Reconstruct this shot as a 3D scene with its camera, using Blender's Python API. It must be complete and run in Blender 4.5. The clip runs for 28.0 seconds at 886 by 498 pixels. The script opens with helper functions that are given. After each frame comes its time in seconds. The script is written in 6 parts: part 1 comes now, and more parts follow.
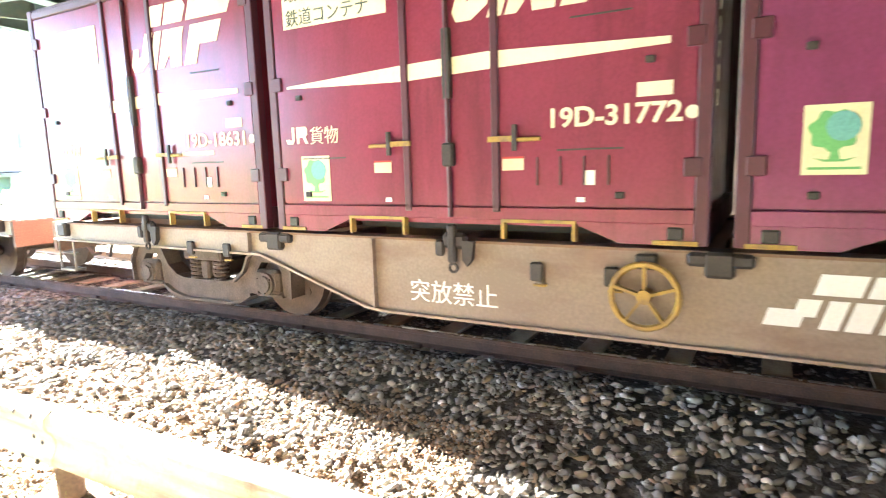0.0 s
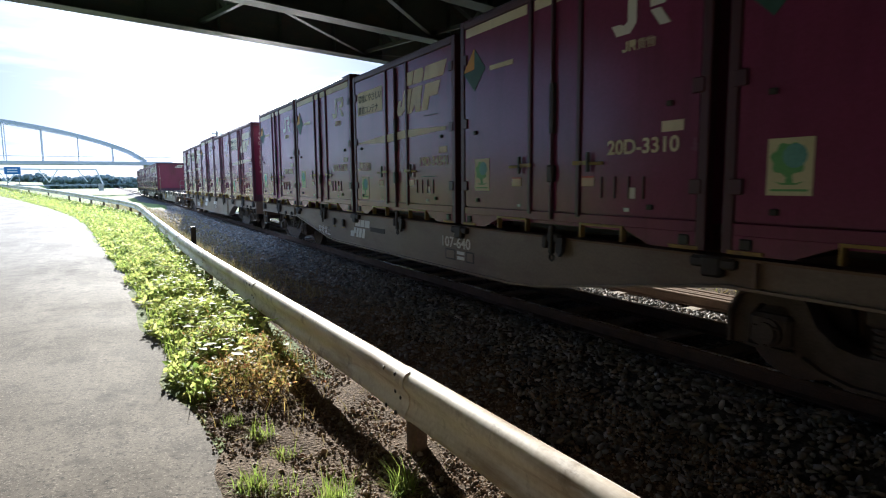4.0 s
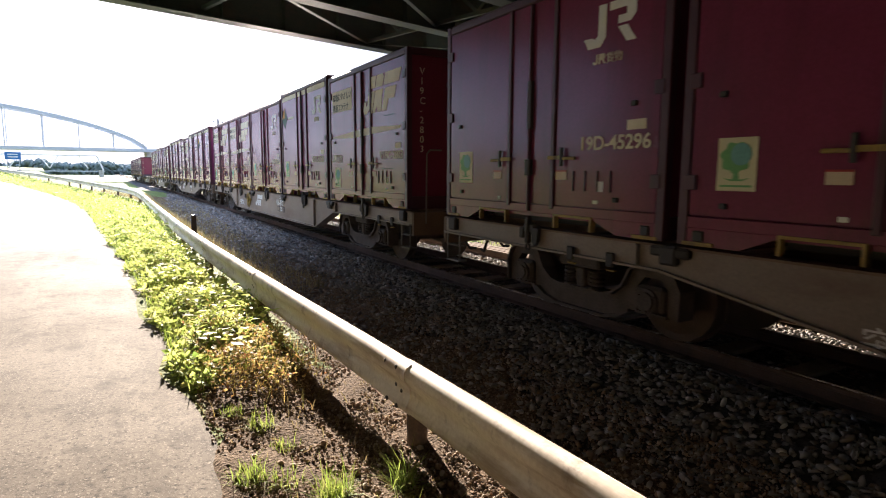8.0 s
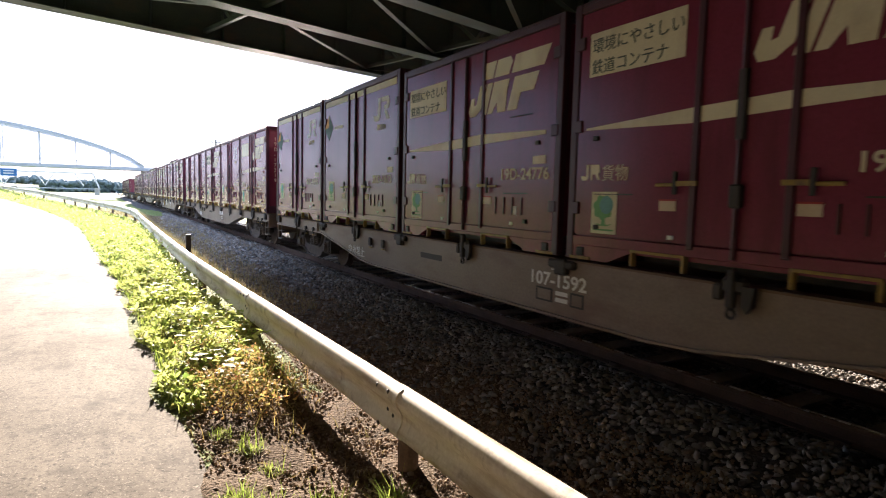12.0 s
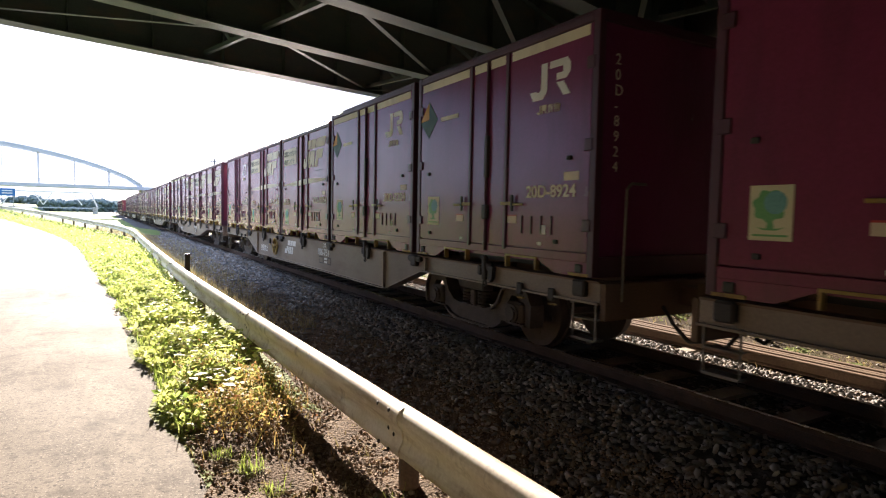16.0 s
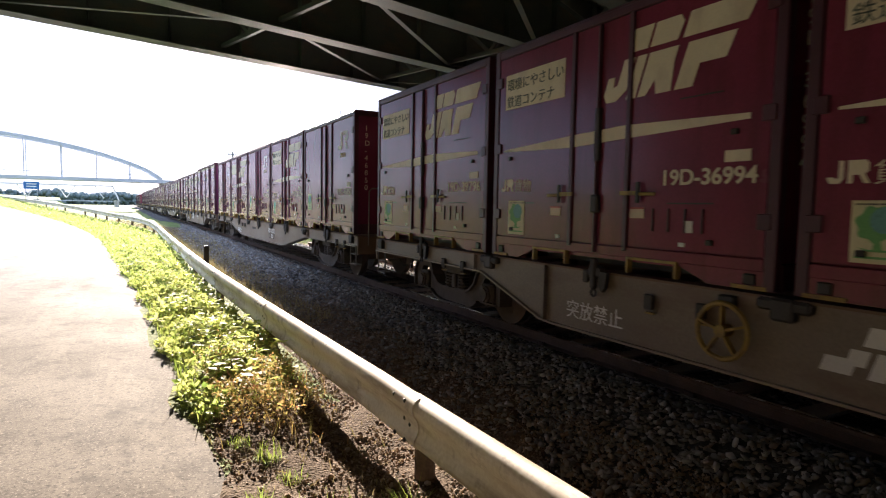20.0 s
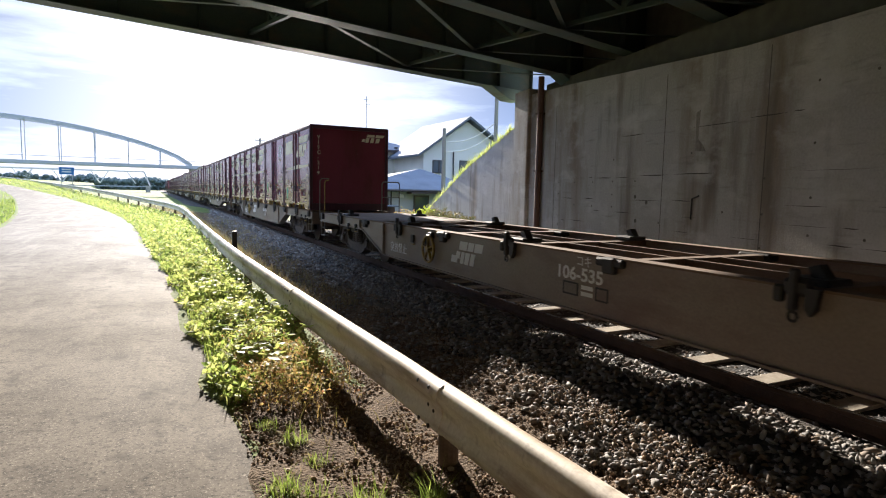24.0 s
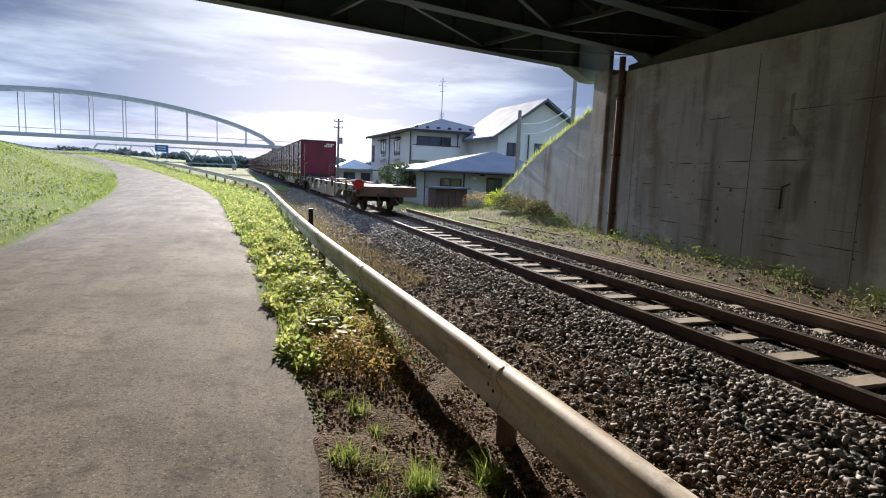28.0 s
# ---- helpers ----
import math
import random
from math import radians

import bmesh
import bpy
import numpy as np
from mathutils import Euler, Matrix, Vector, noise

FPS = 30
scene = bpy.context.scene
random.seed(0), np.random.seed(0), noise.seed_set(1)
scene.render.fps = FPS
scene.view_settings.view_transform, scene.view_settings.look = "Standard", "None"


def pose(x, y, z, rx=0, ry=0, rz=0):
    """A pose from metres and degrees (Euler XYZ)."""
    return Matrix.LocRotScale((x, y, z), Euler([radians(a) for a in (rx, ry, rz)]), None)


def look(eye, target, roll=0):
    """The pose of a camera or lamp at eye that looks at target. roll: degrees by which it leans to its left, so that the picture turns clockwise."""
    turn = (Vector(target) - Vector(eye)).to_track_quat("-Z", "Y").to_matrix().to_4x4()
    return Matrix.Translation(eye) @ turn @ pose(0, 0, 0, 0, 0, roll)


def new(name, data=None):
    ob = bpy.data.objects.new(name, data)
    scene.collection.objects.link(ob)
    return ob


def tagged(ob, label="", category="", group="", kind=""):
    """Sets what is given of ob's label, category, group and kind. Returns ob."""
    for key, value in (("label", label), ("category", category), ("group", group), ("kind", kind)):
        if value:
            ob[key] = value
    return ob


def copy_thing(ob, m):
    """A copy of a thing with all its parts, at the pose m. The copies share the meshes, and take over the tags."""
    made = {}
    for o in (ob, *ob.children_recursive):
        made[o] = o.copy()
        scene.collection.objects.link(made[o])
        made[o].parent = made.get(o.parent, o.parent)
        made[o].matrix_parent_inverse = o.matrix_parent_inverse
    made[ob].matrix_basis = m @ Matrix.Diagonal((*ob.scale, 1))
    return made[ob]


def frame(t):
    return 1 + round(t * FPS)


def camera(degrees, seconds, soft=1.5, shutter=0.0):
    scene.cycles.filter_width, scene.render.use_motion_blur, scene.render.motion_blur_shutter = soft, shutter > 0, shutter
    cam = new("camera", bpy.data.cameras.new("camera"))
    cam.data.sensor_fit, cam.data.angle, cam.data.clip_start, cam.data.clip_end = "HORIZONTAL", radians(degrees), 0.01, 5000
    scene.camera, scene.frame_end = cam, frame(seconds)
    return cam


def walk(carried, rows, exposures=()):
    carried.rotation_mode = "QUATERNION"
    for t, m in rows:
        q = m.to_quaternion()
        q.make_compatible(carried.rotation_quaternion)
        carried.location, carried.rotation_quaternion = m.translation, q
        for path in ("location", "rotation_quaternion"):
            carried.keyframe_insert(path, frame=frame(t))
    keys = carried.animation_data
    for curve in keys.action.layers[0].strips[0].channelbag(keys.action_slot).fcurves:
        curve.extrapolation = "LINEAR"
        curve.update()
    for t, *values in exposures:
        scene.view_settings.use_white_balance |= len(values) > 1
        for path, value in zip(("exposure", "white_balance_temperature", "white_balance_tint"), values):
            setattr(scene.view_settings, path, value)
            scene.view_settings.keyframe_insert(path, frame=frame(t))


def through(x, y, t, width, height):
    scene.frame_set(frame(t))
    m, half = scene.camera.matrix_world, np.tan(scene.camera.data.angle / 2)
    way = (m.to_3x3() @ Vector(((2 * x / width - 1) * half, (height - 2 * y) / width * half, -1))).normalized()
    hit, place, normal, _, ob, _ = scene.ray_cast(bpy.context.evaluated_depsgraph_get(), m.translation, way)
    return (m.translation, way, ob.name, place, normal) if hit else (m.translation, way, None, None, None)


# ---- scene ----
cam = camera(74.0, 28.0, 1.1, 0.12)
EYE = Vector((0.0, 0.0, 1.6))


def aim(yaw, pitch, roll, x, y, z):
    a, b = radians(yaw), radians(pitch)
    eye = EYE + Vector((x, y, z))
    return look(eye, eye + Vector((-math.sin(a) * math.cos(b), math.cos(a) * math.cos(b), math.sin(b))), roll)


VIEW = [     # seconds, yaw, pitch, roll, and how far the eye sways from EYE
    (0, -60.6, -8.72, -1.79, 0.06, 0, 0.04), (0.5, -43.44, -7.03, -1.43, 0, 0, 0), (1, -35.64, -8.18, -2.27, 0, 0, 0), (1.5, -29.51, -7.85, -2.56, 0, 0, 0),
    (2, -25.62, -8.08, -1.68, 0, 0, 0), (2.5, -24.25, -7.31, -2.04, 0, 0, 0), (3, -26.88, -6.69, -1.32, 0.02, -0.02, -0.01), (3.5, -29.92, -6.56, -0.46, 0.01, 0, -0),
    (5.5, -27.47, -6.75, -0.44, -0.01, 0.01, 0), (6, -27.26, -7.38, -0.1, -0.01, 0.02, -0), (6.5, -28.54, -7.6, 0.28, -0.01, 0.03, -0), (7, -29.58, -7.57, 0.61, -0, 0.04, -0.01),
    (7.5, -30.51, -7.56, 0.74, -0, 0.05, 0), (8, -29.62, -7.34, 0.36, -0, 0.05, -0), (8.5, -28.95, -8.04, 0.51, 0, 0.05, -0.01), (9, -29.29, -8.5, 0.35, 0.01, 0.06, -0.01),
    (9.5, -29.3, -7.84, 0.25, 0.02, 0.06, 0), (10, -29.47, -6.73, 0.68, 0.01, 0.05, -0), (10.5, -31.2, -5.32, 1.51, 0, 0.04, -0), (11, -31.11, -5.14, 1.4, -0, 0.04, 0),
    (11.5, -30.48, -5.34, 1.46, -0, 0.03, 0), (12, -30.11, -5.02, 1.4, -0.01, 0.03, 0.01), (12.5, -29.79, -4.71, 1.36, -0.02, 0.02, 0.01), (14.5, -29.64, -3.77, 1.4, -0.04, 0.01, 0.01),
    (15, -29.66, -3.1, 1.68, -0.04, 0.01, 0.01), (15.5, -29.79, -2.99, 1.46, -0.04, 0, 0.01), (16, -30.26, -3.31, 1.12, -0.04, 0, 0.02), (16.5, -29.77, -3.13, 1.22, -0.04, -0, 0.01),
    (17, -29.94, -3.16, 1.2, -0.04, 0, 0.02), (17.5, -29.46, -3.16, 1.22, -0.04, -0, 0.01), (18, -29.35, -2.9, 1.45, -0.04, 0, 0.02), (18.5, -29.13, -2.85, 1.3, -0.04, 0, 0.01),
    (19, -29.16, -3.07, 1.21, -0.04, -0, 0.01), (19.5, -28.73, -3.62, 1.09, -0.04, 0, 0.01), (20, -28.67, -4.08, 1.03, -0.03, 0.01, 0.01), (20.5, -28.37, -4.24, 1.06, -0.03, 0.01, 0.01),
    (22.5, -27.51, -4.81, 1.22, -0.03, 0.01, 0.01), (23, -27.3, -5.1, 1.21, -0.03, 0.01, 0.01), (23.5, -26.65, -5.22, 1.29, -0.03, 0.01, 0.01), (24, -26.28, -5.47, 1.2, -0.03, 0.01, 0.02),
    (24.5, -25.39, -5.63, 1.16, -0.03, 0.01, 0.02), (25, -24.95, -5.9, 1.11, -0.03, 0.01, 0.02), (25.5, -23.65, -6.1, 1.01, -0.02, 0.01, 0.02), (26, -21.84, -5.96, 0.74, -0.01, -0.01, 0.02),
    (26.5, -19.89, -5.87, 0.93, 0.01, -0.02, 0.01), (27, -19.13, -6.82, 2.11, 0.03, -0.04, 0), (27.5, -20.1, -8.36, 2.29, 0.02, -0.03, 0.01), (28, -19.32, -7.34, 2.36, 0.01, -0.01, -0),
]
EXPO = [(0.0, 6.35, 5600, 8), (0.6, 5.75, 5600, 8), (1.2, 4.4, 5450, 8), (1.8, 3.3, 5200, 8), (2.3, 2.4, 5100, 5), (3.0, 1.75, 5000, 6), (3.5, 1.65, 5200, 7), (5.5, 1.97, 5900, 16), (8.0, 2.22, 6300, 18), (10.0, 2.32, 6300, 18), (14.5, 2.32, 6300, 18), (20.5, 2.12, 6300, 18), (23.0, 1.86, 6100, 14), (25.0, 1.44, 5900, 13), (26.5, 1.15, 5950, 14), (28.0, 1.02, 5950, 14)]
walk(cam, [(row[0], aim(*row[1:])) for row in VIEW], EXPO)

# ---- sky and sun: low sun straight along the track, bright broken cloud ----
SUN_ELEV, SUN_AZ = 17.5, 8.3   # azimuth in degrees to the right of +Y
world = bpy.data.worlds.new("sky")
scene.world = world
world.use_nodes = True
wn, wl = world.node_tree.nodes, world.node_tree.links
wn.clear()
w_out, w_bg, w_sky = wn.new("ShaderNodeOutputWorld"), wn.new("ShaderNodeBackground"), wn.new("ShaderNodeTexSky")
w_sky.sky_type, w_sky.sun_disc = "NISHITA", False
w_sky.sun_elevation, w_sky.sun_rotation = radians(SUN_ELEV), radians(SUN_AZ)
w_sky.dust_density = 1.2
w_co, w_map, w_noise, w_ramp, w_mix = (wn.new("ShaderNodeTexCoord"), wn.new("ShaderNodeMapping"), wn.new("ShaderNodeTexNoise"), wn.new("ShaderNodeValToRGB"), wn.new("ShaderNodeMix"))
w_map.inputs["Scale"].default_value = (1.1, 1.1, 6.5)
w_map.inputs["Location"].default_value = (0.35, 0.1, 0.3)
w_noise.inputs["Scale"].default_value, w_noise.inputs["Detail"].default_value, w_noise.inputs["Roughness"].default_value = 2.9, 8.0, 0.55
w_ramp.color_ramp.elements[0].position, w_ramp.color_ramp.elements[1].position = 0.44, 0.62
w_ramp.color_ramp.elements[0].color, w_ramp.color_ramp.elements[1].color = (0.66, 1.1, 2.1, 1), (2.85, 3.4, 4.15, 1)
w_mix.data_type = "RGBA"
w_mix.inputs["Factor"].default_value = 0.94
wl.new(w_co.outputs["Generated"], w_map.inputs["Vector"])
wl.new(w_map.outputs["Vector"], w_noise.inputs["Vector"])
wl.new(w_noise.outputs["Fac"], w_ramp.inputs["Fac"])
# bright along the horizon, duller above it, brighter again towards the zenith
w_sep, w_rise, w_mul = wn.new("ShaderNodeSeparateXYZ"), wn.new("ShaderNodeValToRGB"), wn.new("ShaderNodeVectorMath")
w_mul.operation = "MULTIPLY"
for spot, light in ((0.1, 1.1), (0.2, 0.64), (0.36, 0.68), (0.85, 3.2)):
    stop = w_rise.color_ramp.elements.new(spot)
    stop.color = (light, light, light, 1)
w_rise.color_ramp.elements[0].color = (1.45, 1.45, 1.45, 1)
w_rise.color_ramp.elements[-1].color = (3.4, 3.4, 3.4, 1)
wl.new(w_co.outputs["Generated"], w_sep.inputs[0])
wl.new(w_sep.outputs["Z"], w_rise.inputs["Fac"])
wl.new(w_ramp.outputs["Color"], w_mul.inputs[0])
wl.new(w_rise.outputs["Color"], w_mul.inputs[1])
# thin cloud scatters forward round the sun
w_dot, w_near, w_glow, w_add = wn.new("ShaderNodeVectorMath"), wn.new("ShaderNodeMapRange"), wn.new("ShaderNodeVectorMath"), wn.new("ShaderNodeVectorMath")
w_dot.operation, w_glow.operation, w_add.operation = "DOT_PRODUCT", "SCALE", "ADD"
w_dot.inputs[1].default_value = (math.sin(radians(SUN_AZ)) * math.cos(radians(SUN_ELEV)), math.cos(radians(SUN_AZ)) * math.cos(radians(SUN_ELEV)), math.sin(radians(SUN_ELEV)))
w_near.interpolation_type = "SMOOTHSTEP"
w_near.inputs["From Min"].default_value, w_near.inputs["From Max"].default_value, w_near.inputs["To Max"].default_value = 0.9, 1.0, 1.4
w_glow.inputs[0].default_value = (0.97, 1.0, 1.02)
wl.new(w_co.outputs["Generated"], w_dot.inputs[0])
wl.new(w_dot.outputs["Value"], w_near.inputs["Value"])
wl.new(w_near.outputs["Result"], w_glow.inputs["Scale"])
wl.new(w_mul.outputs["Vector"], w_add.inputs[0])
wl.new(w_glow.outputs["Vector"], w_add.inputs[1])
wl.new(w_add.outputs["Vector"], w_mix.inputs["B"])
wl.new(w_sky.outputs["Color"], w_mix.inputs["A"])
wl.new(w_mix.outputs["Result"], w_bg.inputs["Color"])
wl.new(w_bg.outputs["Background"], w_out.inputs["Surface"])
w_bg.inputs["Strength"].default_value = 0.1

sun = new("sun", bpy.data.lights.new("sun", "SUN"))
sun.data.energy, sun.data.angle, sun.data.color = 5.0, radians(0.6), (1.0, 0.88, 0.7)
_e, _a = radians(SUN_ELEV), radians(SUN_AZ)
sun.matrix_world = look((0, 0, 60), Vector((0, 0, 60)) - Vector((math.sin(_a) * math.cos(_e), math.cos(_a) * math.cos(_e), math.sin(_e))))


# ---- materials ----
def mat(name, base, other=None, rough=0.7, metal=0.0, scale=4.0, fine=60.0, bump=0.15, dist=0.01, mix=0.5, rand=0.0, dirt=None, dirt_scale=(3, 3, 0.5), dirt_amount=0.5, spec=0.5, wet=0.0, dirt_min=0.5, streak=None):
    """Two noises vary base towards other; a fine one gives relief; dirt streaks have a shape of their own."""
    m = bpy.data.materials.new(name)
    m.use_nodes = True
    n, l = m.node_tree.nodes, m.node_tree.links
    b = n["Principled BSDF"]
    other = other or tuple(c * 0.7 for c in base)
    co = n.new("ShaderNodeTexCoord")
    big, small = n.new("ShaderNodeTexNoise"), n.new("ShaderNodeTexNoise")
    for node, s, det in ((big, scale, 5.0), (small, fine, 4.0)):
        node.inputs["Scale"].default_value, node.inputs["Detail"].default_value = s, det
        l.new(co.outputs["Object"], node.inputs["Vector"])
    add = n.new("ShaderNodeMath")
    add.operation = "ADD"
    l.new(big.outputs["Fac"], add.inputs[0])
    l.new(small.outputs["Fac"], add.inputs[1])
    ramp = n.new("ShaderNodeMapRange")
    ramp.inputs["From Min"].default_value, ramp.inputs["From Max"].default_value = 0.75, 1.25
    ramp.inputs["To Max"].default_value = min(1.0, 2 * mix)
    l.new(add.outputs[0], ramp.inputs["Value"])
    c = n.new("ShaderNodeMix")
    c.data_type = "RGBA"
    c.inputs["A"].default_value, c.inputs["B"].default_value = (*base, 1), (*other, 1)
    l.new(ramp.outputs["Result"], c.inputs["Factor"])
    colour = c.outputs["Result"]
    for dirt, dirt_scale, dirt_amount, dirt_min in ([(dirt, dirt_scale, dirt_amount, dirt_min)] if dirt else []) + list(streak or ()):
        dn, dm, dr, dx = n.new("ShaderNodeTexNoise"), n.new("ShaderNodeMapping"), n.new("ShaderNodeMapRange"), n.new("ShaderNodeMix")
        dm.inputs["Scale"].default_value = dirt_scale
        dn.inputs["Scale"].default_value, dn.inputs["Detail"].default_value, dn.inputs["Roughness"].default_value = 1.0, 6.0, 0.62
        dr.inputs["From Min"].default_value, dr.inputs["From Max"].default_value, dr.inputs["To Max"].default_value = dirt_min, dirt_min + 0.18, dirt_amount
        dx.data_type = "RGBA"
        dx.inputs["B"].default_value = (*dirt, 1)
        l.new(co.outputs["Object"], dm.inputs["Vector"])
        l.new(dm.outputs["Vector"], dn.inputs["Vector"])
        l.new(dn.outputs["Fac"], dr.inputs["Value"])
        l.new(dr.outputs["Result"], dx.inputs["Factor"])
        l.new(colour, dx.inputs["A"])
        colour = dx.outputs["Result"]
    if rand:
        oi, hv, mr = n.new("ShaderNodeObjectInfo"), n.new("ShaderNodeHueSaturation"), n.new("ShaderNodeMapRange")
        mr.inputs["To Min"].default_value, mr.inputs["To Max"].default_value = 1 - rand, 1 + rand
        l.new(oi.outputs["Random"], mr.inputs["Value"])
        l.new(mr.outputs["Result"], hv.inputs["Value"])
        if rand > 0.13:
            sp, fr, hr = n.new("ShaderNodeMath"), n.new("ShaderNodeMath"), n.new("ShaderNodeMapRange")
            sp.operation, fr.operation = "MULTIPLY", "FRACT"
            sp.inputs[1].default_value = 7.31
            hr.inputs["To Min"].default_value, hr.inputs["To Max"].default_value = 0.495, 0.508
            l.new(oi.outputs["Random"], sp.inputs[0])
            l.new(sp.outputs[0], fr.inputs[0])
            l.new(fr.outputs[0], hr.inputs["Value"])
            l.new(hr.outputs["Result"], hv.inputs["Hue"])
        l.new(colour, hv.inputs["Color"])
        colour = hv.outputs["Color"]
    l.new(colour, b.inputs["Base Color"])
    rr = n.new("ShaderNodeMapRange")
    rr.inputs["To Min"].default_value, rr.inputs["To Max"].default_value = max(0.02, rough - 0.12 - wet), min(1.0, rough + 0.1)
    l.new(big.outputs["Fac"], rr.inputs["Value"])
    l.new(rr.outputs["Result"], b.inputs["Roughness"])
    b.inputs["Metallic"].default_value, b.inputs["Specular IOR Level"].default_value = metal, spec
    if bump:
        bn = n.new("ShaderNodeBump")
        bn.inputs["Strength"].default_value, bn.inputs["Distance"].default_value = bump, dist
        l.new(small.outputs["Fac"], bn.inputs["Height"])
        l.new(bn.outputs["Normal"], b.inputs["Normal"])
    return m


def island_mat(name, colours, rough=0.8, spec=0.3, through=0.0):
    """Each loose piece of a joined mesh takes its own tone."""
    m = bpy.data.materials.new(name)
    m.use_nodes = True
    n, l = m.node_tree.nodes, m.node_tree.links
    b = n["Principled BSDF"]
    g, r = n.new("ShaderNodeNewGeometry"), n.new("ShaderNodeValToRGB")
    while len(r.color_ramp.elements) < len(colours):
        r.color_ramp.elements.new(0.5)
    for i, (e, c) in enumerate(zip(r.color_ramp.elements, colours)):
        e.position, e.color = i / (len(colours) - 1), (*c, 1)
    l.new(g.outputs["Random Per Island"], r.inputs["Fac"])
    l.new(r.outputs["Color"], b.inputs["Base Color"])
    b.inputs["Roughness"].default_value, b.inputs["Specular IOR Level"].default_value = rough, spec
    if through:
        t, mx = n.new("ShaderNodeBsdfTranslucent"), n.new("ShaderNodeMixShader")
        mx.inputs[0].default_value = through
        l.new(r.outputs["Color"], t.inputs["Color"])
        l.new(b.outputs[0], mx.inputs[1])
        l.new(t.outputs[0], mx.inputs[2])
        l.new(mx.outputs[0], n["Material Output"].inputs["Surface"])
    return m


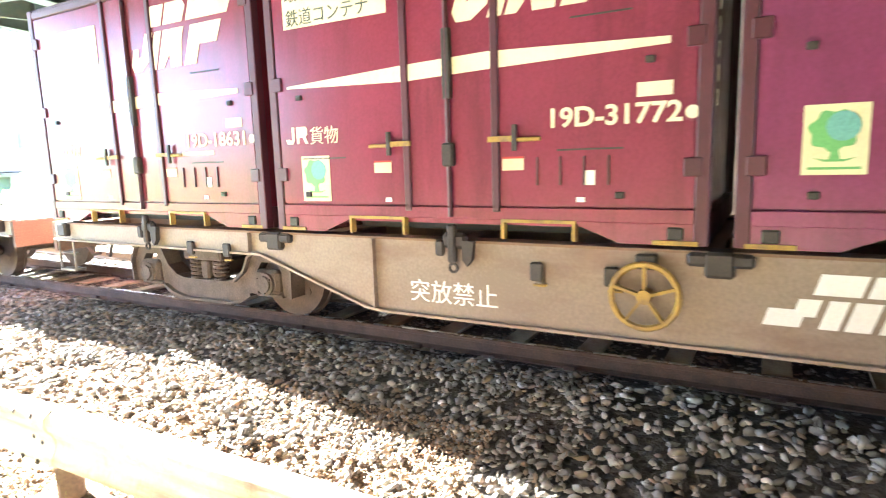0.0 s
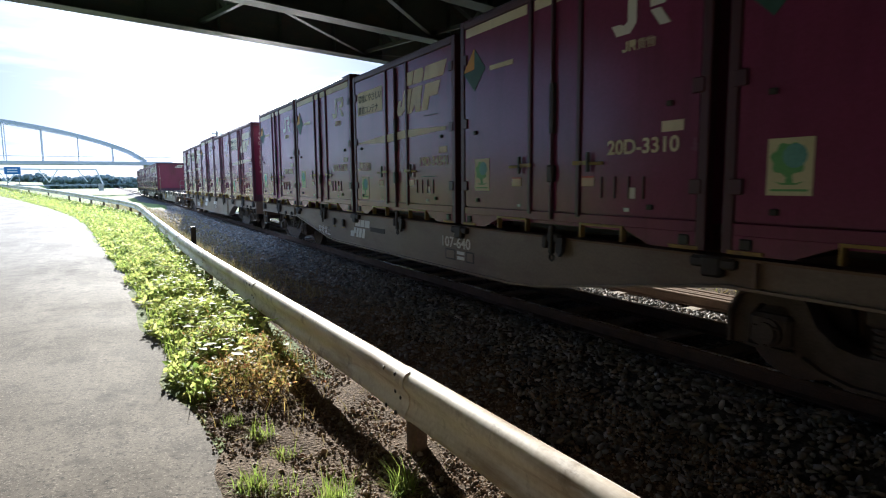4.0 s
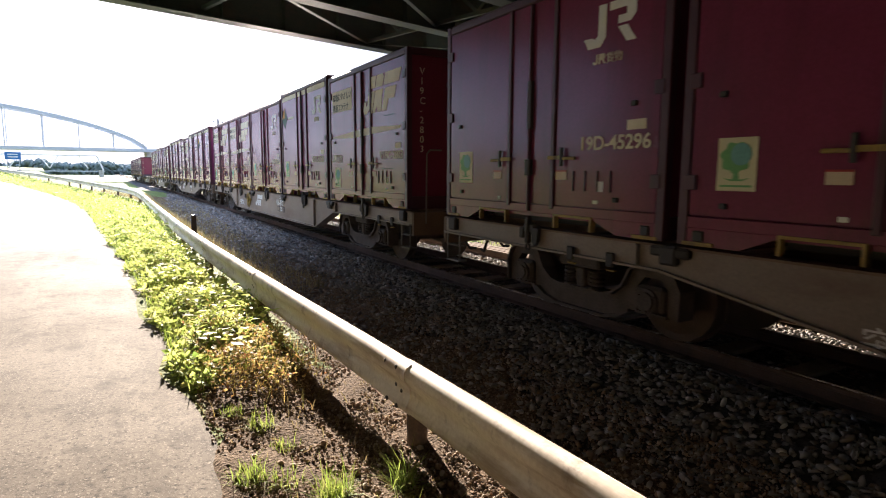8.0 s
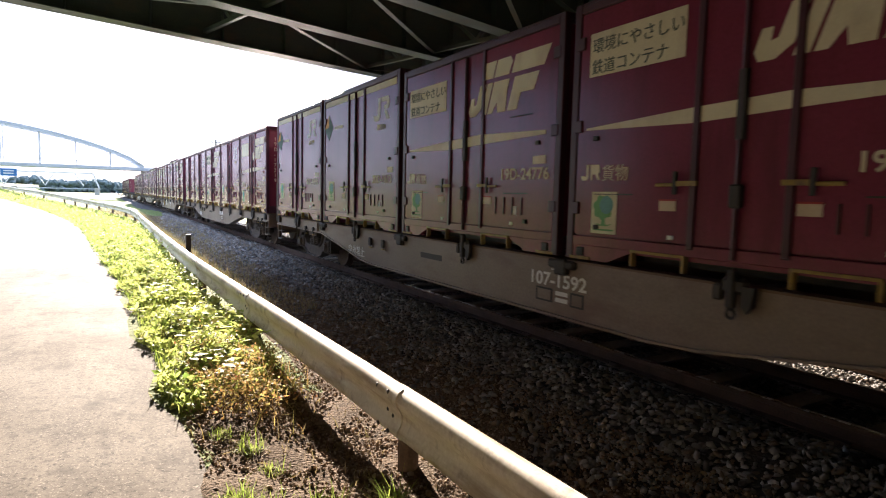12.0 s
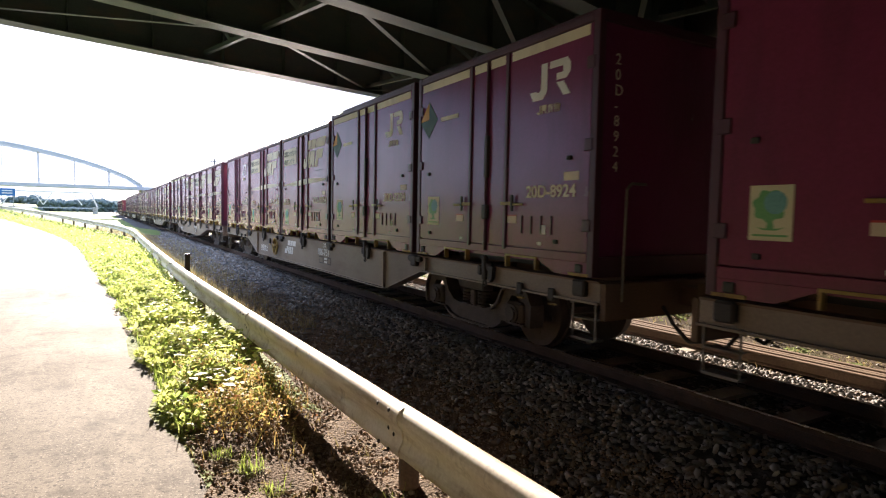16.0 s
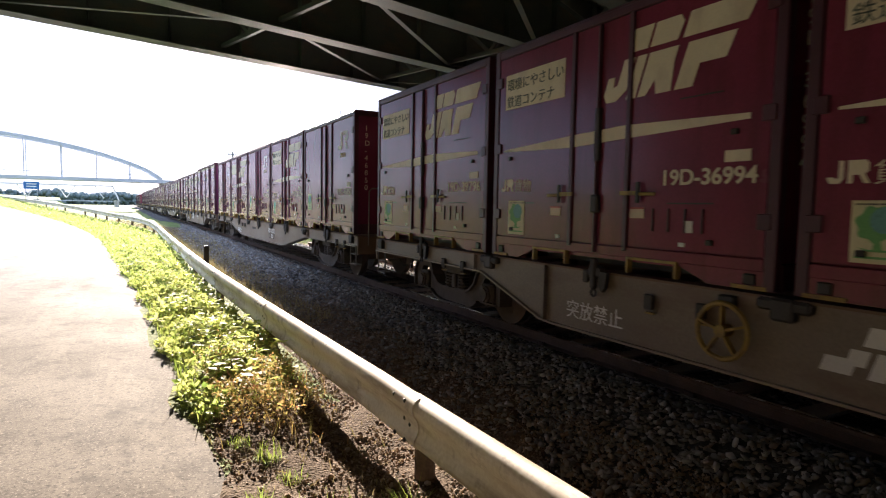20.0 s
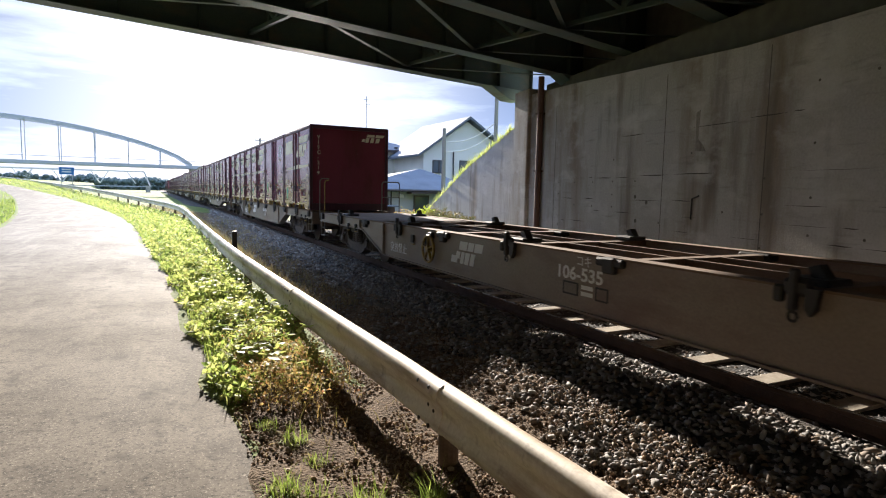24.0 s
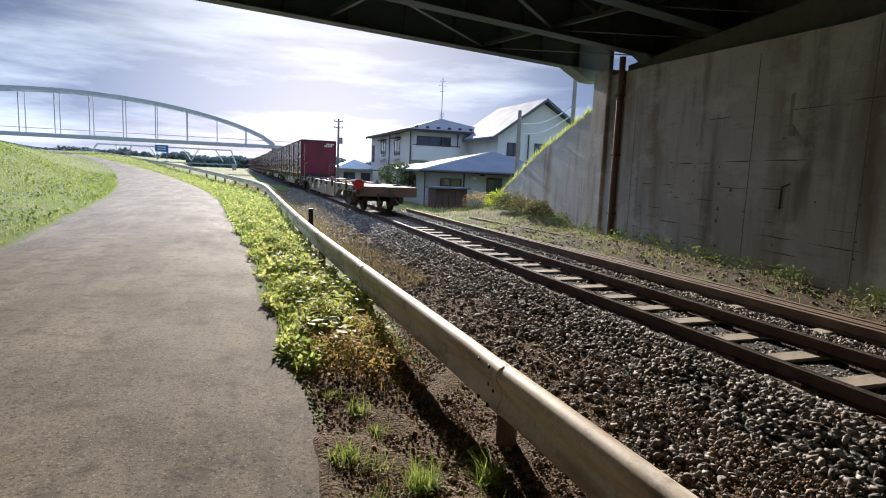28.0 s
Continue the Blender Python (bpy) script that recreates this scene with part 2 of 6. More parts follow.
M = {
    "asphalt": mat("asphalt", (0.2, 0.171, 0.138), (0.095, 0.081, 0.066), 0.9, 0, 0.5, 60, 0.35, 0.006, 0.8, dirt=(0.27, 0.235, 0.193), dirt_scale=(1.6, 0.28, 1), dirt_amount=0.75, dirt_min=0.47, spec=0.14, streak=[((0.075, 0.063, 0.052), (1.9, 1.4, 1), 0.85, 0.52), ((0.31, 0.27, 0.222), (0.9, 0.6, 1), 0.55, 0.56), ((0.022, 0.019, 0.017), (15, 15, 15), 0.9, 0.54), ((0.02, 0.018, 0.016), (38, 38, 38), 0.9, 0.5), ((0.5, 0.44, 0.37), (60, 60, 60), 0.85, 0.54), ((0.03, 0.026, 0.022), (4, 4, 4), 0.75, 0.55)]),
    "ground": mat("ground", (0.1, 0.145, 0.035), (0.155, 0.185, 0.055), 0.95, 0, 0.8, 14, 0.8, 0.05, 0.6, dirt=(0.2, 0.17, 0.08), dirt_scale=(0.3, 0.3, 0.3), dirt_amount=0.6, spec=0.15),
    "soil": mat("soil", (0.2, 0.142, 0.095), (0.1, 0.07, 0.047), 0.95, 0, 3, 40, 1.0, 0.035, 0.8, dirt=(0.3, 0.235, 0.17), dirt_scale=(1.5, 1.5, 1), dirt_amount=0.4, spec=0.06, streak=[((0.06, 0.042, 0.03), (9, 9, 9), 0.8, 0.52), ((0.045, 0.032, 0.024), (38, 38, 38), 0.85, 0.49), ((0.4, 0.33, 0.25), (60, 60, 60), 0.7, 0.55)]),
    "step_steel": mat("step_steel", (0.22, 0.2, 0.17), (0.14, 0.12, 0.1), 0.6, 0.3, 6, 60, 0.2, 0.002),
    "earth": mat("earth", (0.11, 0.08, 0.052), (0.06, 0.046, 0.032), 0.95, 0, 1.5, 30, 0.9, 0.02, 0.6, dirt=(0.1, 0.12, 0.04), dirt_scale=(0.7, 0.5, 1), dirt_amount=0.7, spec=0.15),
    # far foliage, paled and blued in its colour to stand for haze
    "hazed_leaf": island_mat("hazed_leaf", [(0.2, 0.25, 0.23), (0.24, 0.29, 0.26), (0.17, 0.22, 0.21), (0.27, 0.3, 0.27)], 0.85, 0.2, 0.3),
    "bed": mat("bed", (0.085, 0.082, 0.078), (0.05, 0.047, 0.045), 0.95, 0, 2, 30, 1.0, 0.03, 0.6, dirt=(0.12, 0.085, 0.06), dirt_scale=(0.8, 0.4, 1), dirt_amount=0.6, spec=0.2),
    "stone": island_mat("stone", [(0.12, 0.115, 0.11), (0.29, 0.275, 0.255), (0.16, 0.145, 0.125), (0.42, 0.395, 0.36), (0.14, 0.133, 0.126), (0.26, 0.2, 0.145), (0.2, 0.19, 0.185), (0.22, 0.165, 0.12)], 0.8, 0.3),
    "clod": island_mat("clod", [(0.22, 0.145, 0.095), (0.33, 0.235, 0.155), (0.13, 0.09, 0.06), (0.44, 0.37, 0.29), (0.19, 0.14, 0.105)], 0.95, 0.2),
    "leaf": island_mat("leaf", [(0.29, 0.39, 0.08), (0.5, 0.54, 0.16), (0.17, 0.26, 0.055), (0.6, 0.59, 0.22), (0.33, 0.43, 0.1), (0.5, 0.45, 0.15)], 0.56, 0.24, 0.66),
    "dry": island_mat("dry", [(0.52, 0.38, 0.13), (0.42, 0.24, 0.09), (0.56, 0.46, 0.18), (0.42, 0.4, 0.11), (0.42, 0.18, 0.1)], 0.65, 0.3, 0.45),
    "grass": island_mat("grass", [(0.24, 0.35, 0.06), (0.36, 0.43, 0.09), (0.18, 0.27, 0.05), (0.43, 0.43, 0.14)], 0.6, 0.2, 0.55),
    "levee_leaf": island_mat("levee_leaf", [(0.09, 0.15, 0.03), (0.15, 0.21, 0.045), (0.06, 0.105, 0.025), (0.26, 0.27, 0.08)], 0.6, 0.2, 0.4),
    "straw": island_mat("straw", [(0.36, 0.28, 0.13), (0.28, 0.22, 0.1), (0.42, 0.34, 0.18), (0.2, 0.2, 0.07)], 0.8, 0.25, 0.3),
    "flower": mat("flower", (0.85, 0.85, 0.82), None, 0.7, bump=0),
    "white_steel": mat("white_steel", (0.84, 0.76, 0.63), (0.7, 0.61, 0.48), 0.62, 0, 2.5, 40, 0.2, 0.002, 0.5, dirt=(0.36, 0.25, 0.15), dirt_scale=(4, 0.7, 6), dirt_amount=0.85, dirt_min=0.48, streak=[((0.9, 0.87, 0.8), (5, 1.6, 9), 0.85, 0.58), ((0.2, 0.13, 0.08), (14, 6, 2.5), 0.75, 0.56)]),
    "galv": mat("galv", (0.45, 0.46, 0.47), (0.35, 0.36, 0.37), 0.45, 0.6, 6, 60, 0.1, 0.002),
    "rust": mat("rust", (0.13, 0.076, 0.05), (0.075, 0.047, 0.034), 0.85, 0.1, 6, 70, 0.5, 0.004),
    "dusty_rail": mat("dusty_rail", (0.25, 0.17, 0.11), (0.15, 0.1, 0.065), 0.8, 0.1, 3, 60, 0.4, 0.003),
    "rail_top": mat("rail_top", (0.5, 0.49, 0.48), (0.4, 0.38, 0.36), 0.28, 0.9, 4, 50, 0.05, 0.001),
    "sleeper": mat("sleeper", (0.46, 0.4, 0.315), (0.34, 0.29, 0.22), 0.9, 0, 3, 40, 0.5, 0.006, rand=0.12, dirt=(0.17, 0.12, 0.09), dirt_scale=(4, 4, 4)),
    "concrete": mat("concrete", (0.5, 0.48, 0.44), (0.4, 0.38, 0.34), 0.9, 0, 0.5, 26, 0.5, 0.01, 0.6, dirt=(0.24, 0.18, 0.115), dirt_scale=(0.75, 0.75, 0.14), dirt_amount=0.8, dirt_min=0.49, streak=[((0.14, 0.125, 0.105), (1.5, 1.5, 0.22), 0.75, 0.54), ((0.64, 0.62, 0.58), (0.8, 0.8, 1.3), 0.7, 0.52), ((0.2, 0.175, 0.145), (1.1, 1.1, 9), 0.5, 0.57)]),
    # stained concrete; also the dark colour of the added wall across the road
    "stain_and_dark_wall": mat("stain_and_dark_wall", (0.22, 0.2, 0.17), (0.33, 0.305, 0.265), 0.92, 0, 1.4, 22, 0.3, 0.006, 0.7, dirt=(0.12, 0.105, 0.085), dirt_scale=(4, 4, 0.3), dirt_amount=0.7),
    "crack": mat("crack", (0.07, 0.06, 0.05), (0.12, 0.1, 0.085), 0.95),
    # dark seams and holes; also the painted shade of shelf and back wall
    "joint_and_shade": mat("joint_and_shade", (0.17, 0.155, 0.13), None, 0.95),
    "girder": mat("girder", (0.075, 0.11, 0.1), (0.055, 0.08, 0.075), 0.5, 0, 1.2, 40, 0.2, 0.004, 0.5, dirt=(0.16, 0.12, 0.085), dirt_scale=(1.2, 1.2, 3), dirt_amount=0.5),
    "girder_pale": mat("girder_pale", (0.2, 0.28, 0.27), (0.15, 0.21, 0.2), 0.55, 0, 1.2, 40, 0.2, 0.004, 0.5, dirt=(0.16, 0.12, 0.085), dirt_scale=(2, 2, 3), dirt_amount=0.5),
    "post_brown": mat("post_brown", (0.2, 0.135, 0.085), (0.12, 0.08, 0.055), 0.7, 0, 6, 50, 0.2, 0.002),
    "pipe": mat("pipe", (0.17, 0.085, 0.06), (0.12, 0.06, 0.045), 0.7, 0, 2, 40),
    "maroon": mat("maroon", (0.218, 0.0381, 0.0739), (0.174, 0.0314, 0.0582), 0.24, 0, 0.9, 45, 0.05, 0.002, 0.6, rand=0.06, dirt=(0.085, 0.022, 0.03), dirt_scale=(1.6, 2.6, 0.45), dirt_amount=0.6, spec=0.4),
    "maroon_brown": mat("maroon_brown", (0.207, 0.0403, 0.065), (0.166, 0.0336, 0.0515), 0.24, 0, 0.9, 45, 0.05, 0.002, 0.6, rand=0.06, dirt=(0.1, 0.032, 0.03), dirt_scale=(1.6, 2.6, 0.45), dirt_amount=0.65, spec=0.4),
    "maroon_plum": mat("maroon_plum", (0.207, 0.0347, 0.0806), (0.162, 0.0291, 0.0627), 0.24, 0, 0.9, 45, 0.05, 0.002, 0.6, rand=0.06, dirt=(0.09, 0.026, 0.045), dirt_scale=(1.6, 2.6, 0.45), dirt_amount=0.55, spec=0.4),
    "maroon_ridge": mat("maroon_ridge", (0.072, 0.014, 0.026), (0.055, 0.014, 0.022), 0.5, 0, 3, 50, 0.15, 0.003, 0.5, rand=0.1),
    "purple_red": mat("purple_red", (0.207, 0.0426, 0.112), (0.168, 0.0358, 0.0896), 0.24, 0, 0.9, 45, 0.05, 0.002, 0.6, rand=0.06, dirt=(0.095, 0.025, 0.06), dirt_scale=(1.6, 2.6, 0.45), dirt_amount=0.5, spec=0.4),
    "cream": mat("cream", (0.76, 0.68, 0.5), (0.68, 0.6, 0.44), 0.6, 0, 2, 50, 0.05, 0.001, 0.5, dirt=(0.4, 0.28, 0.2), dirt_scale=(2, 3, 2), dirt_amount=0.35),
    "white": mat("white", (0.78, 0.76, 0.72), (0.68, 0.66, 0.62), 0.6, 0, 3, 50, 0.05, 0.001),
    "ink": mat("ink", (0.09, 0.11, 0.1), None, 0.7, bump=0),
    "eco_plate": mat("eco_plate", (0.68, 0.64, 0.4), (0.6, 0.56, 0.33), 0.6, bump=0),
    "eco_green": mat("eco_green", (0.12, 0.34, 0.11), (0.16, 0.42, 0.14), 0.6, bump=0),
    "eco_blue": mat("eco_blue", (0.16, 0.4, 0.36), None, 0.6, bump=0),
    "amber": mat("amber", (0.62, 0.31, 0.03), (0.5, 0.24, 0.03), 0.6, bump=0),
    "deep_green": mat("deep_green", (0.03, 0.1, 0.075), None, 0.6, bump=0),
    "placard": mat("placard", (0.62, 0.5, 0.34), (0.55, 0.42, 0.28), 0.6, bump=0),
    "yellow": mat("yellow", (0.36, 0.235, 0.035), (0.25, 0.155, 0.035), 0.6, 0, 8, 60, 0.1, 0.002, 0.6, dirt=(0.14, 0.09, 0.05), dirt_scale=(9, 9, 9), dirt_amount=0.7),
    "black_steel": mat("black_steel", (0.03, 0.027, 0.025), (0.05, 0.04, 0.034), 0.65, 0.2, 6, 60, 0.3, 0.003),
    "wagon_grey": mat("wagon_grey", (0.25, 0.195, 0.145), (0.185, 0.14, 0.105), 0.55, 0, 0.8, 40, 0.2, 0.003, 0.6, rand=0.16, dirt=(0.15, 0.08, 0.055), dirt_scale=(1.2, 0.8, 2.5), dirt_amount=0.7),
    "bogie": mat("bogie", (0.12, 0.092, 0.07), (0.065, 0.05, 0.04), 0.8, 0.1, 5, 60, 0.4, 0.004, 0.6),
    "wheel": mat("wheel", (0.12, 0.085, 0.065), (0.08, 0.06, 0.05), 0.6, 0.4, 6, 60, 0.2, 0.003),
    "deck_rust": mat("deck_rust", (0.2, 0.125, 0.075), (0.13, 0.085, 0.055), 0.85, 0, 2, 50, 0.3, 0.003),
    "red": mat("red", (0.42, 0.02, 0.018), None, 0.5, bump=0),
    "sign_blue": mat("sign_blue", (0.03, 0.16, 0.42), None, 0.4, bump=0),
    "house_wall": mat("house_wall", (0.78, 0.76, 0.72), (0.7, 0.68, 0.64), 0.85, 0, 0.8, 40, 0.2, 0.005),
    "house_grey": mat("house_grey", (0.45, 0.46, 0.47), (0.4, 0.41, 0.42), 0.85, 0, 0.8, 40, 0.2, 0.005),
    "roof": mat("roof", (0.17, 0.19, 0.225), (0.13, 0.145, 0.175), 0.8, 0.0, 1, 30, 0.2, 0.01, spec=0.2),
    "trim_dark": mat("trim_dark", (0.06, 0.045, 0.04), None, 0.6),
    "brown_shed": mat("brown_shed", (0.11, 0.06, 0.045), (0.085, 0.05, 0.04), 0.8),
    "far_steel": mat("far_steel", (0.5, 0.52, 0.55), (0.42, 0.44, 0.47), 0.6, 0.1, 0.3, 5, 0.05),
    "bark": mat("bark", (0.12, 0.09, 0.065), (0.08, 0.06, 0.045), 0.9, 0, 4, 40, 0.6, 0.01),
    "tree_leaf": island_mat("tree_leaf", [(0.08, 0.12, 0.05), (0.11, 0.15, 0.06), (0.07, 0.11, 0.05), (0.13, 0.16, 0.08)], 0.7, 0.3, 0.3),
    "scrub": island_mat("scrub", [(0.16, 0.17, 0.06), (0.26, 0.2, 0.1), (0.12, 0.13, 0.05), (0.2, 0.22, 0.07), (0.3, 0.2, 0.11)], 0.7, 0.2, 0.3),
    "shrub_leaf": island_mat("shrub_leaf", [(0.42, 0.5, 0.04), (0.52, 0.56, 0.06), (0.3, 0.4, 0.035)], 0.6, 0.2, 0.5),
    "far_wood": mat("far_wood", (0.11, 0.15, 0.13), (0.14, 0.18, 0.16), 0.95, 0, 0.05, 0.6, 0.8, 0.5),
    "pole": mat("pole", (0.3, 0.29, 0.27), (0.25, 0.24, 0.22), 0.9, 0, 3, 40),
}
GLASS = bpy.data.materials.new("window_glass")
GLASS.use_nodes = True
_b = GLASS.node_tree.nodes["Principled BSDF"]
_b.inputs["Base Color"].default_value, _b.inputs["Roughness"].default_value, _b.inputs["Specular IOR Level"].default_value = (0.05, 0.06, 0.065, 1), 0.06, 0.8
M["glass"] = GLASS


# ---- mesh helpers ----
def finish(bm, name):
    me = bpy.data.meshes.new(name)
    bm.to_mesh(me)
    bm.free()
    return me


def part(name, data, material, parent=None, label="", m=None):
    """Links a bmesh or a mesh as one object under a thing or a part."""
    me = finish(data, name) if isinstance(data, bmesh.types.BMesh) else data
    if material is not None and not me.materials:
        me.materials.append(M[material] if isinstance(material, str) else material)
    ob = new(name, me)
    if parent is not None:
        ob.parent = parent
    if m is not None:
        ob.matrix_basis = m
    return tagged(ob, label)


def box(bm, x0, x1, y0, y1, z0, z1, bevel=0.0):
    g = bmesh.ops.create_cube(bm, size=1.0, matrix=Matrix.LocRotScale(((x0 + x1) / 2, (y0 + y1) / 2, (z0 + z1) / 2), None, (abs(x1 - x0), abs(y1 - y0), abs(z1 - z0))))
    if bevel:
        es = list({e for v in g["verts"] for e in v.link_edges})
        bmesh.ops.bevel(bm, geom=es, offset=bevel, segments=1, affect="EDGES", profile=0.6)
    return bm


def boxes(*rows, bevel=0.0):
    bm = bmesh.new()
    for r in rows:
        box(bm, *r, bevel=bevel)
    return bm


def prism(bm, pts, axis, a, b):
    """A flat outline, pushed from a to b along an axis. pts are in the two other axes, in order."""
    def v(p, h):
        return (h, p[0], p[1]) if axis == "x" else (p[0], h, p[1]) if axis == "y" else (p[0], p[1], h)
    lo, hi = [bm.verts.new(v(p, a)) for p in pts], [bm.verts.new(v(p, b)) for p in pts]
    k = len(pts)
    bm.faces.new(lo)
    bm.faces.new(hi[::-1])
    for i in range(k):
        bm.faces.new((lo[i], hi[i], hi[(i + 1) % k], lo[(i + 1) % k]))
    bmesh.ops.recalc_face_normals(bm, faces=bm.faces)
    return bm


def rod(bm, p, q, r, seg=8, r2=None):
    p, q = Vector(p), Vector(q)
    d = q - p
    bmesh.ops.create_cone(bm, cap_ends=True, segments=seg, radius1=r, radius2=r if r2 is None else r2, depth=d.length, matrix=Matrix.Translation((p + q) / 2) @ d.to_track_quat("Z", "Y").to_matrix().to_4x4())
    return bm


def beam(bm, p, q, w, h):
    """A square bar from p to q."""
    p, q = Vector(p), Vector(q)
    d = q - p
    bmesh.ops.create_cube(bm, size=1.0, matrix=Matrix.Translation((p + q) / 2) @ d.to_track_quat("Y", "Z").to_matrix().to_4x4() @ Matrix.Diagonal((w, d.length, h, 1)))
    return bm


def bent(bm, pts, r, seg=6):
    for a, b in zip(pts, pts[1:]):
        rod(bm, a, b, r, seg)
    return bm


def torus(bm, c, axis, big, small, n=20, k=6):
    """A ring round an axis ('x' or 'y') at c."""
    rings = []
    for i in range(n):
        a = 2 * math.pi * i / n
        ring = []
        for j in range(k):
            b = 2 * math.pi * j / k
            u, w = (big + small * math.cos(b)), small * math.sin(b)
            p = (w, u * math.cos(a), u * math.sin(a)) if axis == "x" else (u * math.cos(a), w, u * math.sin(a))
            ring.append(bm.verts.new(Vector(c) + Vector(p)))
        rings.append(ring)
    for i in range(n):
        for j in range(k):
            bm.faces.new((rings[i][j], rings[(i + 1) % n][j], rings[(i + 1) % n][(j + 1) % k], rings[i][(j + 1) % k]))
    return bm


def thing(name, label, category, m=None, group="", kind=""):
    ob = new(name)
    if m is not None:
        ob.matrix_basis = m
    return tagged(ob, label, category, group, kind)


def raw(name, verts, faces, material):
    me = bpy.data.meshes.new(name)
    me.from_pydata(verts, [], faces)
    me.materials.append(M[material])
    return me


def scatter(name, material, base_v, base_f, pos, rot, size, jitter=0.0):
    """One mesh of many copies of a small shape: base_v (k,3), base_f (m,3), pos (n,3), rot (n,3,3), size (n,3)."""
    base_v, base_f = np.asarray(base_v, float), np.asarray(base_f, int)
    n, k, m = len(pos), len(base_v), len(base_f)
    shape = np.repeat(base_v[None], n, 0)
    if jitter:
        shape = shape * (1 + jitter * np.random.default_rng(n).uniform(-1, 1, (n, k, 1)))
    v = np.einsum("nij,nkj->nki", rot, shape * size[:, None, :]) + pos[:, None, :]
    f = (base_f[None] + (np.arange(n) * k)[:, None, None]).reshape(-1)
    me = bpy.data.meshes.new(name)
    me.vertices.add(n * k)
    me.vertices.foreach_set("co", v.reshape(-1).astype(np.float32))
    me.loops.add(len(f))
    me.loops.foreach_set("vertex_index", f.astype(np.int32))
    me.polygons.add(n * m)
    me.polygons.foreach_set("loop_start", np.arange(0, len(f), base_f.shape[1], dtype=np.int32))
    me.update(calc_edges=True)
    me.materials.append(M[material])
    return me


def turns(n, rng, full=True):
    """Random turns: any way up, or only round z with a small lean."""
    a = rng.uniform(0, 2 * np.pi, n)
    lean, b = (rng.uniform(0, np.pi, n) if full else rng.uniform(-0.5, 0.5, n)), rng.uniform(0, 2 * np.pi, n)
    ca, sa, cl, sl, cb, sb = np.cos(a), np.sin(a), np.cos(lean), np.sin(lean), np.cos(b), np.sin(b)
    o, i = np.zeros(n), np.ones(n)
    rz = np.stack([ca, -sa, o, sa, ca, o, o, o, i], -1).reshape(n, 3, 3)
    rx = np.stack([i, o, o, o, cl, -sl, o, sl, cl], -1).reshape(n, 3, 3)
    r2 = np.stack([cb, -sb, o, sb, cb, o, o, o, i], -1).reshape(n, 3, 3)
    return rz @ rx @ r2


def text_mesh(body, size, name="lettering", depth=0.004, wide=1.0, bold=0.0):
    """Lettering that reads towards -x: along -y, upright in z, its lower left corner at the origin."""
    cu = bpy.data.curves.new(name, "FONT")
    cu.body, cu.size, cu.extrude, cu.offset = body, size, depth / 2, bold
    ob = bpy.data.objects.new(name, cu)
    me = bpy.data.meshes.new_from_object(ob)
    bpy.data.objects.remove(ob)
    me.transform(Matrix(((0, 0, -1, 0), (-wide, 0, 0, 0), (0, 1, 0, 0), (0, 0, 0, 1))))
    me.name = name
    me.materials.clear()
    return me


# ---- the lie of the land ----
WALL_AT, WALL_IN = 8.05, 0.166
TRACK_X = 5.34         # middle of the track; rail tops are at z = 0
YS = [-80, 4.7, 12.2, 18.2, 32, 49.4, 73.1, 96.4, 117.4, 138.5, 195]
ROAD_R = [0.53, 0.47, 0.23, -0.19, -1.13, -3.78, -10.16, -20, -29.15, -41.08, -74.35]
ROAD_L = [-4.1, -4.13, -4.2, -4.6, -5.87, -8.51, -13.5, -21.96, -32.17, -45.46, -79.27]
ROAD_Z = [-0.1, -0.11, -0.1, -0.05, -0.05, 0.1, 0.79, 1.98, 2.72, 3.02, 3.09]
RAIL_YS = [-40, 3.4, 6.9, 11.3, 21, 27.1, 38.4, 50.7, 68.7, 92.4, 111.5, 132.5]
RAIL_XS = [1.607, 1.607, 1.53, 1.47, 1.5, 1.53, 1.22, -0.95, -5.22, -12.89, -21.41, -33.03]
RAIL_ZS = [0.415, 0.415, 0.41, 0.39, 0.38, 0.4, 0.58, 0.8, 1.26, 1.97, 2.73, 3.1]


def smooth_interp(x, xs, ys):
    """Cubic through the points, with no overshoot to speak of."""
    x, xs, ys = np.asarray(x, float), np.asarray(xs, float), np.asarray(ys, float)
    sl = np.gradient(ys, xs)
    i = np.clip(np.searchsorted(xs, x) - 1, 0, len(xs) - 2)
    h = xs[i + 1] - xs[i]
    u = np.clip((x - xs[i]) / h, 0, 1)
    return (ys[i] * (1 + 2 * u) * (1 - u) ** 2 + ys[i + 1] * u * u * (3 - 2 * u) + h * sl[i] * u * (1 - u) ** 2 - h * sl[i + 1] * u * u * (1 - u))


def road_r(y): return smooth_interp(y, YS, ROAD_R)
def road_l(y): return smooth_interp(y, YS, ROAD_L)
def road_z(y): return smooth_interp(y, YS, ROAD_Z)
def fence_x(y): return smooth_interp(y, RAIL_YS, RAIL_XS)
def fence_z(y): return smooth_interp(y, RAIL_YS, RAIL_ZS)


def ease(a, b, x):
    u = np.clip((x - a) / (b - a), 0, 1)
    return u * u * (3 - 2 * u)


def wobble(x, y, s):
    return np.sin(x * 1.7 / s + 1.3 * np.sin(y / s * 0.9)) * np.sin(y * 1.3 / s + 0.8 * np.sin(x / s * 1.1 + 2))


